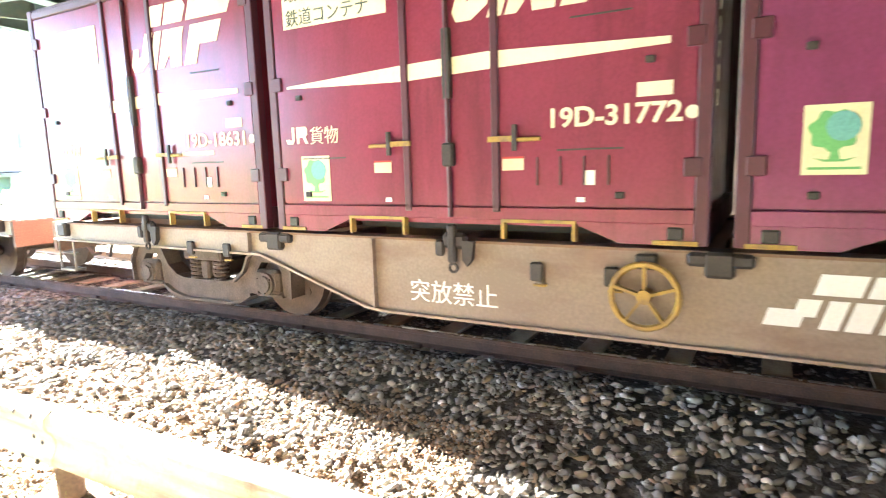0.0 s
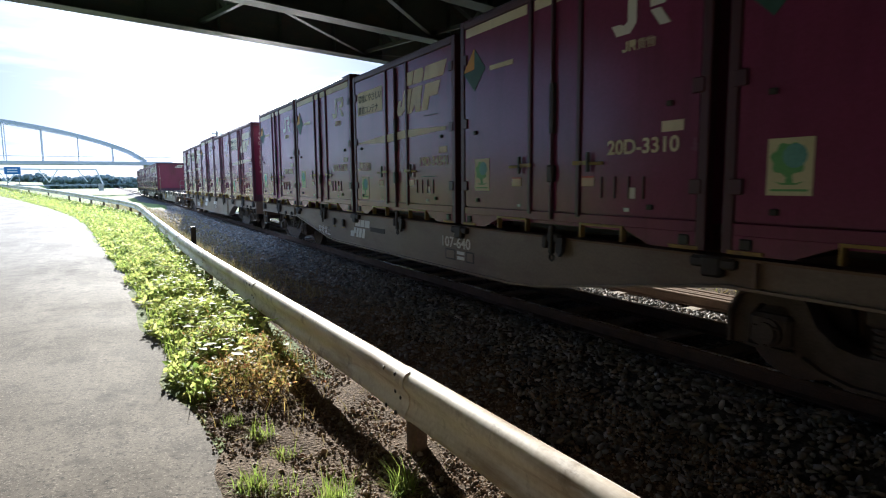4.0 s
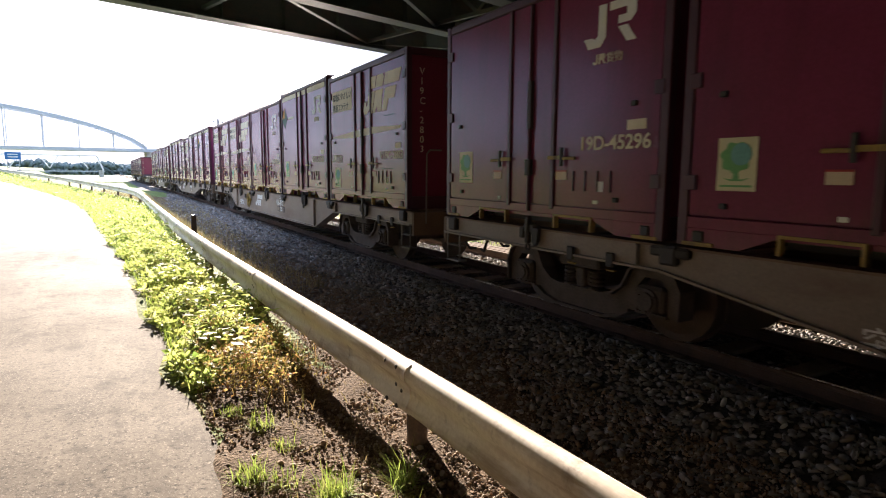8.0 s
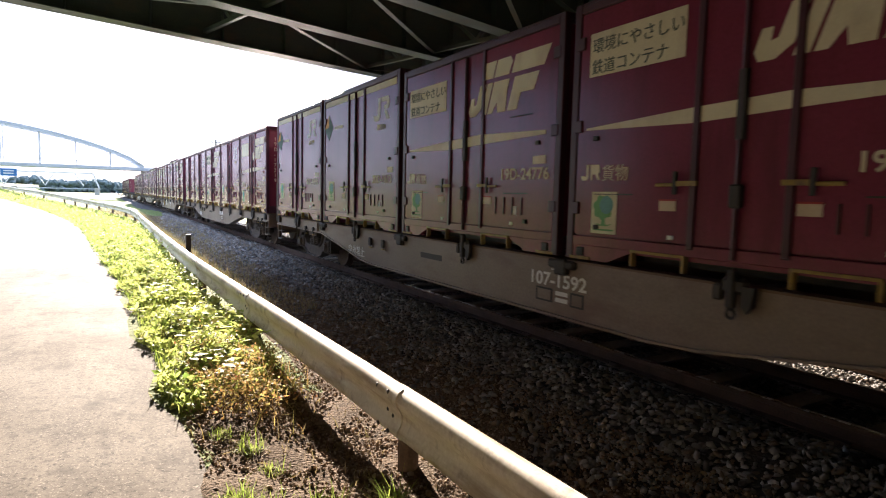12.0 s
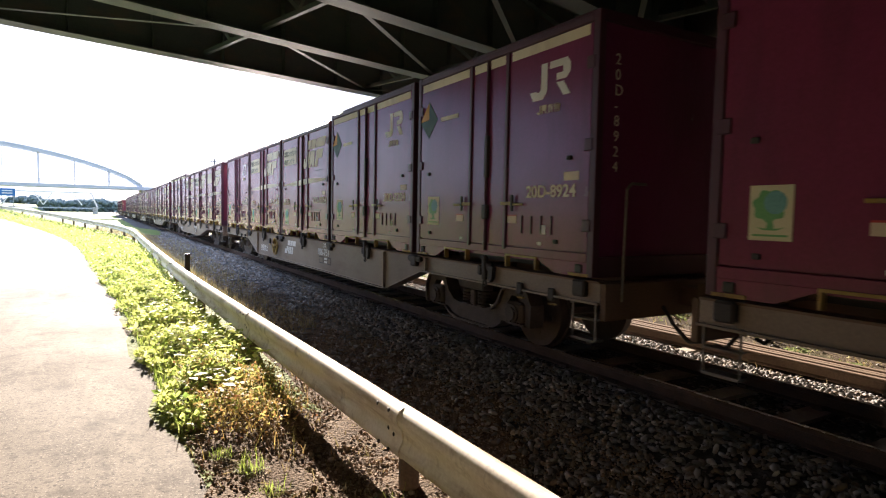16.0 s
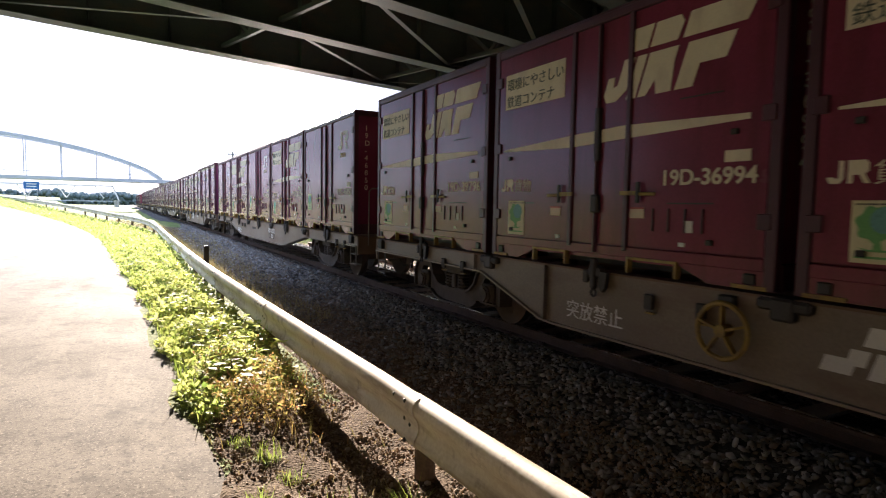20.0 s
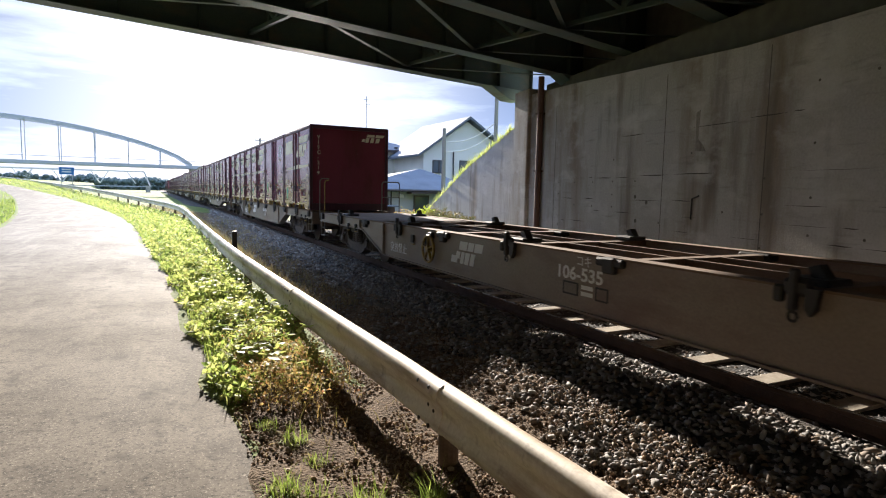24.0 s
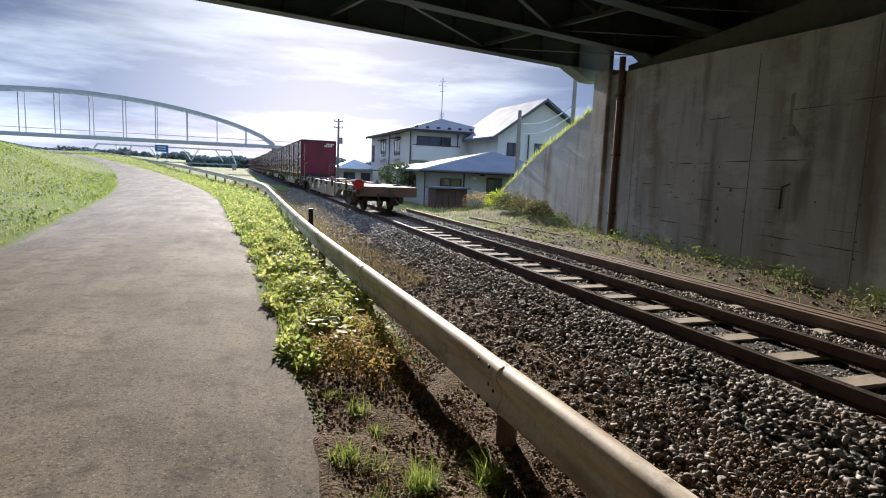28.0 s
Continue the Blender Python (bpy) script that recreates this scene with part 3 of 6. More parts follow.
def ground_z(x, y):
    """Height of the bare ground: road on its bank, the levee to one side, the track's flat to the other."""
    x, y = np.asarray(x, float), np.asarray(y, float)
    zr = road_z(y) - 0.03
    left = ease(0.3, 11.0, road_l(y) - x) * np.maximum(0.0, 2.5 + 0.006 * y - zr) * ease(-6, 16, y + 0 * x) + zr
    drop = ease(0.9, 9.0, x - fence_x(y))
    flat = -0.32 + 0.0 * x
    right = zr * (1 - drop) + flat * drop
    near = ease(35, 60, y + 0 * x)
    rn = zr - 0.02 - 0.31 * ease(1.85, 2.7, x)
    rn = np.where(x > 6.5, -0.28 + 0.22 * ease(7.5, 9.5, x) * ease(30, 22, y), rn)
    rn = rn + 0.3 * ease(9.1, 11.0, x - 0.12 * (y - 18.6)) * ease(17.1, 19.8, y + 0 * x) * ease(31.6, 27.0, y + 0 * x)
    right = rn * (1 - near) + right * near
    z = np.where(x < road_l(y), left, np.where(x > road_r(y), right, zr))
    return z + 0.025 * wobble(x, y, 1.1) * ((x < road_l(y) - 0.3) | (x > road_r(y) + 0.3))


def sheet(name, xs, ys, zf, material, label="", kind="structure", category="ground"):
    gx, gy = np.meshgrid(xs, ys)
    v = np.stack([gx.ravel(), gy.ravel(), zf(gx, gy).ravel()], -1)
    nx, ny = len(xs), len(ys)
    i = (np.arange(ny - 1)[:, None] * nx + np.arange(nx - 1)[None]).ravel()
    me = raw(name, v.tolist(), np.stack([i, i + 1, i + nx + 1, i + nx], -1).tolist(), material)
    me.polygons.foreach_set("use_smooth", [True] * len(me.polygons))
    return tagged(new(name, me), label, category, kind=kind)


def steps(*spans):
    out = []
    for a, b, s in spans:
        out += list(np.arange(a, b, s))
    return np.array(out + [spans[-1][1]])


def build_land():
    sheet("ground", steps((-1500, -100, 100), (-100, -20, 4), (-20, 12, 0.35), (12, 60, 3), (60, 1500, 90)), steps((-200, -20, 12), (-20, 60, 0.6), (60, 200, 3), (200, 2600, 100)), ground_z, "ground",
          "rough grass and weedy earth beside the road and track")
    # asphalt road
    rows = steps((-60, 60, 0.8), (60, 200, 3))
    vs, fs = [], []
    k = 9
    for y in rows:
        a, b = float(road_l(y)), float(road_r(y))
        rag = 0.05 * math.sin(y * 2.1) + 0.035 * math.sin(y * 5.3 + 1)
        for j in range(k):
            u = j / (k - 1)
            x = a + (b - a) * u + (rag if j == k - 1 else -rag if j == 0 else 0)
            vs.append((x, y, float(road_z(y)) + 0.045 * math.sin(math.pi * u) - (0.04 if j in (0, k - 1) else 0)))
    for r in range(len(rows) - 1):
        for j in range(k - 1):
            fs.append((r * k + j, r * k + j + 1, (r + 1) * k + j + 1, (r + 1) * k + j))
    me = raw("road", vs, fs, "asphalt")
    me.polygons.foreach_set("use_smooth", [True] * len(fs))
    tagged(new("road", me), "narrow worn grey asphalt road curving away up the levee", "road", kind="structure")

    def bed_z(x, y):
        return -0.2 - 0.24 * ease(1.25, 2.9, np.abs(x - TRACK_X)) + np.where(x < TRACK_X, 0.085, 0.05) * ease(0.64, 0.8, np.abs(x - TRACK_X)) * ease(1.6, 1.2, np.abs(x - TRACK_X)) - 0.3 * ease(3.0, 3.4, np.abs(x - TRACK_X)) + 0.012 * wobble(x, y, 0.3)

    # bare soil strip below the crash barrier
    def soil_z(x, y):
        verge = soil_base(x, y)
        return np.maximum(verge, bed_z(x, y) + 0.03 - 0.14 * ease(2.95, 3.25, x - 0.33 * ease(3.4, 5.5, y) + 0.16 * np.sin(y * 2.3) + 0.09 * np.sin(y * 6.1)) - 0.5 * (x < 2.2))

    def soil_base(x, y):
        return ground_z(x, y) + 0.02 + 0.02 * wobble(x, y, 0.25) - 0.1 * (1 - ease(0.37, 0.5, x - 0.04 * np.sin(y * 1.7))) - 0.1 * ease(4.8, 6.9, y + 0.5 * np.sin(x * 4)) * (x < 1.7)
    sheet("soil_strip", steps((0.32, 3.8, 0.06)), steps((-8, 9, 0.12), (9, 46, 0.5)), soil_z, "soil", "bare brown soil with stones under the barrier", category="soil")

    def side_z(x, y):
        return ground_z(x, y) + 0.012 + 0.02 * wobble(x, y, 0.3) - 0.08 * ease(27.0, 31.0, y + 0.8 * np.sin(x * 3)) - 0.05 * ease(0.2, 0.9, np.sin(x * 2.1 + y * 0.7) * np.sin(y * 0.9)) * ease(13, 16, y)
    sheet("trackside_soil", steps((7.0, 12.6, 0.15)), steps((-10, 31, 0.25)), side_z, "earth", "dark soil with crushed stone between the track and abutment", category="soil")

    # ballast bed
    sheet("ballast_bed", steps((TRACK_X - 3.2, TRACK_X + 2.6, 0.2)), steps((-40, 40, 0.5), (40, 420, 10)), bed_z, "bed", "grey crushed stone under the track", category="ballast")
    return bed_z


BED_Z = build_land()
RNG = np.random.default_rng(7)
ICO_V = [(0, 0, 1), (0.894, 0, 0.447), (0.276, 0.851, 0.447), (-0.724, 0.526, 0.447), (-0.724, -0.526, 0.447), (0.276, -0.851, 0.447), (0.724, 0.526, -0.447), (-0.276, 0.851, -0.447), (-0.894, 0, -0.447), (-0.276, -0.851, -0.447), (0.724, -0.526, -0.447), (0, 0, -1)]
STONE_F = [(0, 1, 2), (0, 2, 3), (0, 3, 4), (0, 4, 5), (0, 5, 1), (1, 6, 2), (2, 7, 3), (3, 8, 4), (4, 9, 5), (5, 10, 1), (6, 7, 2), (7, 8, 3), (8, 9, 4), (9, 10, 5), (10, 6, 1), (11, 7, 6), (11, 8, 7), (11, 9, 8), (11, 10, 9), (11, 6, 10)]


def build_stones():
    spans = [(1.0, 7.0, 560, 1.0), (7.0, 14.0, 420, 1.05), (14.0, 26.0, 230, 1.25), (26.0, 50.0, 90, 1.7), (-5.0, 1.0, 230, 1.2)]
    pos, size = [], []
    for y0, y1, dens, big in spans:
        n = int(dens * (y1 - y0) * 5.2)
        x, y = RNG.uniform(TRACK_X - 3.0, TRACK_X + 2.2, n), RNG.uniform(y0, y1, n)
        keep = RNG.uniform(0, 1, n) < np.where(x < 3.05 + 0.33 * ease(3.4, 5.5, y) - 0.16 * np.sin(y * 2.3) - 0.09 * np.sin(y * 6.1), np.where(x > 2.3, 0.3, 0.06), np.where(np.abs(x - TRACK_X) < 0.95, 0.75, 1.0))
        x, y = x[keep], y[keep]
        z = BED_Z(x, y) + np.where(np.abs(x - TRACK_X) < 0.9, -0.012, RNG.uniform(-0.01, 0.03, len(x))) + 0.03 * (x < 3.1 + 0.33 * ease(3.4, 5.5, y))
        s = RNG.uniform(0.016, 0.036, len(x)) * big
        pos.append(np.stack([x, y, z], -1))
        size.append(s[:, None] * RNG.uniform((0.9, 0.6, 0.4), (1.55, 1.0, 0.75), (len(x), 3)))
    # the shoulder between the track and the abutment
    for y0, y1, dens, big in ((-1.0, 6.0, 200, 1.15), (6.0, 19.0, 240, 1.15)):
        n = int(dens * (y1 - y0) * 3.4)
        x, y = RNG.uniform(TRACK_X + 2.0, TRACK_X + 5.4, n), RNG.uniform(y0, y1, n)
        keep = (RNG.uniform(0, 1, n) < np.where(x > 7.85 + 0.02 * y + 0.2 * np.sin(y * 1.9), 0.09, np.where(y > 13 + np.sin(x * 5), 0.3, 1.0))) & (x < WALL_AT + WALL_IN * y - 0.1)
        x, y = x[keep], y[keep]
        pos.append(np.stack([x, y, np.maximum(ground_z(x, y) + 0.012, np.where(x < 7.8, BED_Z(x, y), -1)) + RNG.uniform(0.0, 0.03, len(x))], -1))
        size.append((RNG.uniform(0.016, 0.036, len(x)) * big)[:, None] * RNG.uniform((0.9, 0.6, 0.4), (1.55, 1.0, 0.75), (len(x), 3)))
    pos, size = np.concatenate(pos), np.concatenate(size)
    lie = turns(len(pos), RNG, False)
    lie[::3] = turns(len(lie[::3]), RNG)
    me = scatter("ballast_stones", "stone", ICO_V, STONE_F, pos, lie, size, 0.42)
    tagged(new("ballast_stones", me), "loose grey crushed-stone ballast along the track", "ballast", kind="stuff")
    # clods and pebbles on the soil strip
    bv = np.array(ICO_V) * (1 + 0.35 * RNG.uniform(-1, 1, (12, 1)))
    n = 42000
    x, y = RNG.uniform(0.5, 3.55, n), 1.6 + 14 * RNG.uniform(0, 1, n) ** 1.6
    keep = (y < 6.0) | (x > 1.7)
    x, y = x[keep], y[keep]
    s = RNG.uniform(0.003, 0.012, len(x)) * (1 + (RNG.uniform(0, 1, len(x)) > 0.95) * 1.0)
    pos = np.stack([x, y, np.maximum(ground_z(x, y) + 0.022, np.where(x > 2.2, BED_Z(x, y) + 0.028, -9)) + s * 0.3], -1)
    me = scatter("soil_pebbles", "clod", bv, STONE_F, pos, turns(len(x), RNG), s[:, None] * RNG.uniform(0.6, 1.1, (len(x), 3)))
    tagged(new("soil_pebbles", me), "small clods and pebbles on bare soil", "pebbles", kind="stuff")


build_stones()


# ---- track ----
def rail_section(bm, x, y0, y1, z=0.0, foot=True):
    pts = [(-0.062, -0.153), (0.062, -0.153), (0.062, -0.142), (0.01, -0.125), (0.008, -0.045), (0.032, -0.034), (0.0325, -0.006), (0.024, 0.0), (-0.024, 0.0), (-0.0325, -0.006), (-0.032, -0.034), (-0.008, -0.045), (-0.01, -0.125), (-0.062, -0.142)]
    return prism(bm, [(x + a, z + b) for a, b in pts], "y", y0, y1)


def build_track():
    track = thing("railway_track", "rusty single railway track on concrete sleepers in ballast", "track", kind="structure")
    for sx in (-0.566, 0.566):
        r = part("rail", rail_section(bmesh.new(), TRACK_X + sx, -60, 430), "rust", track, "brown rusted steel rail with a polished top")
        part("rail_head", boxes((TRACK_X + sx - 0.02, TRACK_X + sx + 0.02, -60, 430, 0.001, 0.004)), "rail_top", r, "polished running surface")
    sl = finish(prism(bmesh.new(), [(-1.0, -0.33), (1.0, -0.33), (1.0, -0.17), (0.85, -0.155), (0.3, -0.165), (-0.3, -0.165), (-0.85, -0.155), (-1.0, -0.17)], "y", -0.11, 0.11), "sleeper")
    clip = finish(boxes((-0.66, -0.61, -0.05, 0.05, -0.155, -0.12), (-0.525, -0.475, -0.05, 0.05, -0.155, -0.12), (0.475, 0.525, -0.05, 0.05, -0.155, -0.12), (0.61, 0.66, -0.05, 0.05, -0.155, -0.12)), "rail_clip")
    rr = random.Random(3)
    y = -8.46
    while y < 62:
        s = part("sleeper", sl, "sleeper", track, m=pose(TRACK_X + rr.uniform(-0.02, 0.02), y, rr.uniform(-0.008, 0.006), 0, 0, rr.uniform(-0.6, 0.6)))
        if y < 30:
            part("rail_clip", clip, "rust", s)
        y += 0.76
    for x0, y0, y1, turned in ((7.28, -20, 26, 0.0), (7.41, -16, 17, 0.1), (7.54, -18, 12.5, -0.1), (7.67, -18, 12, 0.05), (9.12, 11.0, 21.5, 4.4)):
        ob = tagged(new("spare_rail", finish(rail_section(bmesh.new(), 0, y0 - 15, y1 - 15), "spare_rail")), "spare rusty steel rail lying on weedy ground by the wall", "rail", "spare rails")
        ob.data.materials.append(M["dusty_rail"])
        ob.matrix_basis = pose(x0, 15.0, -0.06, 0, 0, turned)
    slab = finish(boxes((-0.3, 0.3, -0.11, 0.11, -0.08, 0.03), bevel=0.012), "concrete_slab")
    for x0, y0, turned in ((7.1, 7.7, 4), (7.12, 6.75, -3), (7.05, 5.35, 2)):
        tagged(part("concrete_slab", slab, "sleeper", None, "", pose(x0, y0, -0.24, 0, 0, turned)), "weathered concrete slab half buried beside the spare rails", "slab", "concrete slabs")


build_track()


# ---- crash barrier along the road ----
def build_barrier():
    # a round roll along the top, a hollow face and a rolled lower edge; bulges towards the road
    prof = [(0.055, -0.075), (0.055, -0.04), (0.04, -0.014), (0.012, 0.0), (-0.02, -0.003), (-0.048, -0.02), (-0.066, -0.048), (-0.07, -0.08), (-0.062, -0.108), (-0.04, -0.138), (-0.026, -0.17), (-0.024, -0.205), (-0.034, -0.24), (-0.05, -0.265), (-0.056, -0.29), (-0.05, -0.312), (-0.034, -0.327), (-0.012, -0.332)]
    inner = [(a + 0.012, b - (0.012 if b > -0.03 else 0)) for a, b in prof[::-1]]
    loop = prof + inner
    barrier = thing("crash_barrier", "white-painted steel crash barrier with scuffs and rust", "guard rail")
    ys = list(np.arange(-12.65, 56, 4.0)) + list(np.arange(59.35, 125, 8.0))
    for a, b in zip(ys, ys[1:]):
        bm = bmesh.new()
        n = 6
        rings = []
        for i in range(n + 1):
            y = a - 0.12 + (b - a + 0.12) * i / n
            off = 0.010 if i == 0 else 0.0
            rings.append([bm.verts.new((float(fence_x(y)) + p - off, y, float(fence_z(y)) + q)) for p, q in loop])
        for r0, r1 in zip(rings, rings[1:]):
            for j in range(len(loop)):
                bm.faces.new((r0[j], r0[(j + 1) % len(loop)], r1[(j + 1) % len(loop)], r1[j]))
        for ring in (rings[0], rings[-1][::-1]):
            bm.faces.new([bm.verts.new(v.co) for v in ring])
        bmesh.ops.recalc_face_normals(bm, faces=bm.faces)
        p = part("beam", bm, "white_steel", barrier)
        p.data.polygons.foreach_set("use_smooth", [True] * (len(p.data.polygons) - 2) + [False] * 2)
        if a < 30:
            y = a + 0.05
            x, z = float(fence_x(y)), float(fence_z(y))
            for dy, dz in ((-0.05, -0.045), (0.12, -0.05), (-0.05, -0.3), (0.1, -0.3), (0.03, -0.19), (-0.05, -0.21)):
                bb = bmesh.new()
                bmesh.ops.create_uvsphere(bb, u_segments=8, v_segments=5, radius=0.016, matrix=Matrix.Translation((x - (0.07 if dz > -0.1 or dz < -0.25 else 0.03), y + dy, z + dz)) @ Matrix.Diagonal((0.6, 1, 1, 1)))
                part("bolt", bb, "black_steel", p)
    for y in list(np.arange(-12.65, 56, 4.0)) + list(np.arange(59.35, 125, 8.0)):
        x, z = float(fence_x(y)), float(fence_z(y))
        post = part("post", rod(bmesh.new(), (x + 0.05, y - 0.06, z - 1.3), (x + 0.05, y - 0.06, z - 0.12), 0.068, 14), "post_brown", barrier)
        part("bracket", boxes((x - 0.02, x + 0.06, y - 0.09, y - 0.01, z - 0.24, z - 0.12)), "galv", post)


build_barrier()

# ---- abutment: WALL_X + WALL_K * y is its face ----
WALL_X, WALL_K = WALL_AT, WALL_IN
WALL_M = Matrix.Translation((WALL_X, 0, 0)) @ pose(0, 0, 0, 0, 0, -math.degrees(math.atan(WALL_K)))
WALL_S = math.sqrt(1 + WALL_K ** 2)     # metres along the wall for a metre of y


def build_abutment():
    """In the wall's own space: y runs along it, x into the bank."""
    wall = thing("abutment_wall", "tall stained grey concrete bridge abutment with board marks", "wall", WALL_M, kind="structure")
    part("wall_body", prism(bmesh.new(), [(-50, -0.8), (15.58 * WALL_S, -0.8), (15.58 * WALL_S, 4.72), (13.25, 4.62), (7.2, 4.25), (-50, 4.2)], "x", 0, 1.6), "concrete", wall)
    # shelf and back wall are concrete, coloured darker for the shade under the deck
    part("bearing_shelf", boxes((0.5, 1.6, -50, 15.58 * WALL_S, 4.2, 5.05)), "joint_and_shade", wall)
    part("back_wall", boxes((1.25, 1.6, -50, 16.5 * WALL_S, 5.05, 6.9)), "joint_and_shade", wall)
    part("corner_pilaster", boxes((-0.12, 1.6, 15.58 * WALL_S, 16.61 * WALL_S, -0.8, 4.9), bevel=0.03), "concrete", wall, "paler concrete corner column")
    for y in (14.09, 9.25, 6.63, 1.6):
        part("panel_seam", boxes((-0.005, 0.0, y - 0.007, y + 0.007, -0.5, 4.15)), "joint_and_shade", wall)
    rr = random.Random(5)
    for z in (0.1, 0.38, 0.66, 0.95, 1.24, 1.55, 2.07, 3.0):
        y = -13.0
        while y < 13.6:
            ln = rr.uniform(0.2, 1.3)
            if rr.random() < (0.85 if z == 2.07 else 0.62 if z < 2 and y > 4 else 0.3 if z < 2 else 0.12):
                zz = z + rr.uniform(-0.02, 0.02)
                part("board_mark", prism(bmesh.new(), [(y, zz), (y + 0.3 * ln, zz - rr.uniform(0.003, 0.02)), (min(y + ln, 14.9), zz), (y + 0.6 * ln, zz + rr.uniform(0.003, 0.012))], "x", -0.006, 0.0), "crack", wall)
            y += ln + rr.uniform(0.05, 0.7)
        for y in np.arange(-12.3, 14.6, 0.9):
            if rr.random() < 0.3:
                part("tie_hole", rod(bmesh.new(), (-0.004, y, z + 0.42), (0.01, y, z + 0.42), 0.022, 8), "joint_and_shade", wall)
    part("cable_stub", bent(bmesh.new(), [(-0.02, 8.3, 1.2), (-0.03, 8.28, 1.6), (-0.03, 8.1, 1.66)], 0.016), "black_steel", wall)
    part("rust_run", prism(bmesh.new(), [(8.02, 2.5), (8.3, 2.52), (8.33, 3.25), (8.22, 3.3), (8.24, 2.75), (8.1, 2.62)], "x", -0.003, 0.0), "stain_and_dark_wall", wall)
    for y, z in ((10.17, 1.62), (10.12, 1.08), (10.14, 0.82), (10.09, 0.29), (10.1, 0.0), (9.75, 1.5)):
        part("spall", rod(bmesh.new(), (-0.004, y, z), (0.01, y, z), 0.045, 7), "joint_and_shade", wall)
    pipe = thing("drain_pipe", "rust-brown vertical drain pipe fixed on the abutment wall", "pipe", WALL_M @ pose(-0.1, 14.95, 0))
    part("tube", rod(bmesh.new(), (0, 0, -0.25), (0, 0, 5.1), 0.09, 18), "pipe", pipe)
    for z in (0.6, 2.3, 4.0):
        part("bracket", boxes((-0.1, 0.1, -0.11, 0.11, z, z + 0.05)), "rust", pipe)
    wing = thing("wing_wall", "grey concrete wing wall with a sloping top and weeds", "wall", WALL_M, kind="structure")
    y0 = 16.61 * WALL_S
    part("wall_body", prism(bmesh.new(), [(y0, -0.8), (28.18, -0.8), (28.18, 0.6), (26.97, 1.05), (21.74, 2.7), (y0 + 0.7, 3.75), (y0, 3.8)], "x", 0.02, 0.55), "concrete", wing)
    bank = sheet("bank", steps((0.5, 14, 0.9)), steps((-14, 28, 0.9)), lambda x, y: np.where(y < 16.3, 4.6, np.clip(3.75 - (y - 17.45) * 0.29, -0.3, 4.6)) - 0.2 + 0.08 * wobble(x, y, 0.8), "ground", "grassy bank behind the wing wall", category="bank")
    bank.matrix_basis = WALL_M


build_abutment()
# unseen wall, added to keep light off the train; dark to cut bounce
facing = thing("abutment_wall_facing", "unseen plain grey concrete wall added across the road for shade", "wall", Matrix.Translation((-15.7, 0, 0)) @ WALL_M, kind="structure")
part("wall_body", boxes((-1.6, 0, -50, 13.5, -0.8, 5.1), bevel=0.02), "stain_and_dark_wall", facing)

# ---- road bridge overhead ----
BR_DIR = math.degrees(math.atan(0.2593))
BR_M = pose(4.84, 15.67, 5.1, 0, 0, BR_DIR)      # x along the girders, y across them, z = 0 at the bottom flange
# the rear girders and their deck are unseen, added to keep sky light out
GIRDERS = [-2.81 * i for i in range(22)]


def build_bridge():
    br = thing("road_bridge", "dark green steel girder road bridge with a concrete deck", "bridge", BR_M, kind="structure")
    # the long reach to the left is unseen, added for shade
    x0, x1 = -34.0, 7.24
    STIFF = finish(boxes((-0.006, 0.006, -0.15, 0.15, 0.022, 1.5)), "stiffener")
    for k, y in enumerate(GIRDERS):
        g = part("girder", boxes((x0, x1, y - 0.008, y + 0.008, 0.02, 1.5)), "girder", br)
        part("bottom_flange", boxes((x0, x1, y - 0.2, y + 0.2, -0.005, 0.022)), "girder", g)
        part("top_flange", boxes((x0, x1, y - 0.17, y + 0.17, 1.5, 1.52)), "girder", g)
        for x in (np.arange(-12.0, x1, 1.6) if k < 6 else ()):
            part("stiffener", STIFF, "girder", g, "", Matrix.Translation((x, y, 0)))
        part("bearing", boxes((5.77, 6.45, y - 0.22, y + 0.22, -0.28, -0.01), bevel=0.02), "girder", g)
    for x in np.arange(-12.2, 6.5, 4.7):
        for a, b in zip(GIRDERS[:11], GIRDERS[1:]):
            f = part("cross_frame", beam(bmesh.new(), (x, a - 0.02, 0.2), (x, b + 0.02, 0.2), 0.09, 0.09), "girder", br)
            m = (a + b) / 2
            part("brace", beam(bmesh.new(), (x, a - 0.02, 1.35), (x, m, 0.22), 0.08, 0.08), "girder", f)
            part("brace", beam(bmesh.new(), (x, b + 0.02, 1.35), (x, m, 0.22), 0.08, 0.08), "girder", f)
    for j, x in enumerate(np.arange(-12.2, 2.0, 4.7)):
        for a, b in zip(GIRDERS[:11], GIRDERS[1:]):
            p, q = ((x, a, 0.12), (x + 4.7, b, 0.12)) if j % 2 else ((x, b, 0.12), (x + 4.7, a, 0.12))
            part("lateral_brace", beam(bmesh.new(), p, q, 0.1, 0.012), "girder", br)
    part("deck_slab", boxes((x0, 8.5, GIRDERS[-1] - 1.1, 1.1, 1.52, 1.78)), "concrete", br, "grey concrete deck slab")
    for x in np.arange(-12.0, 8.0, 0.5):
        part("soffit_rib", boxes((x, x + 0.25, 0.05, 1.05, 1.47, 1.518)), "galv", br)
    part("parapet", boxes((x0, 8.5, 0.75, 1.1, 1.78, 2.5)), "concrete", br)
    part("parapet", boxes((x0, 8.5, GIRDERS[-1] - 1.1, GIRDERS[-1] - 0.75, 1.78, 2.5)), "concrete", br)
    for y in GIRDERS[:7]:
        nose = bmesh.new()
        prism(nose, [(5.09, 0.0), (6.55, 0.0), (6.55, -0.36), (6.0, -0.36)], "y", y - 0.25, y + 0.22)
        part("end_haunch", nose, "girder_pale", br, "paler green bearing bracket")


build_bridge()


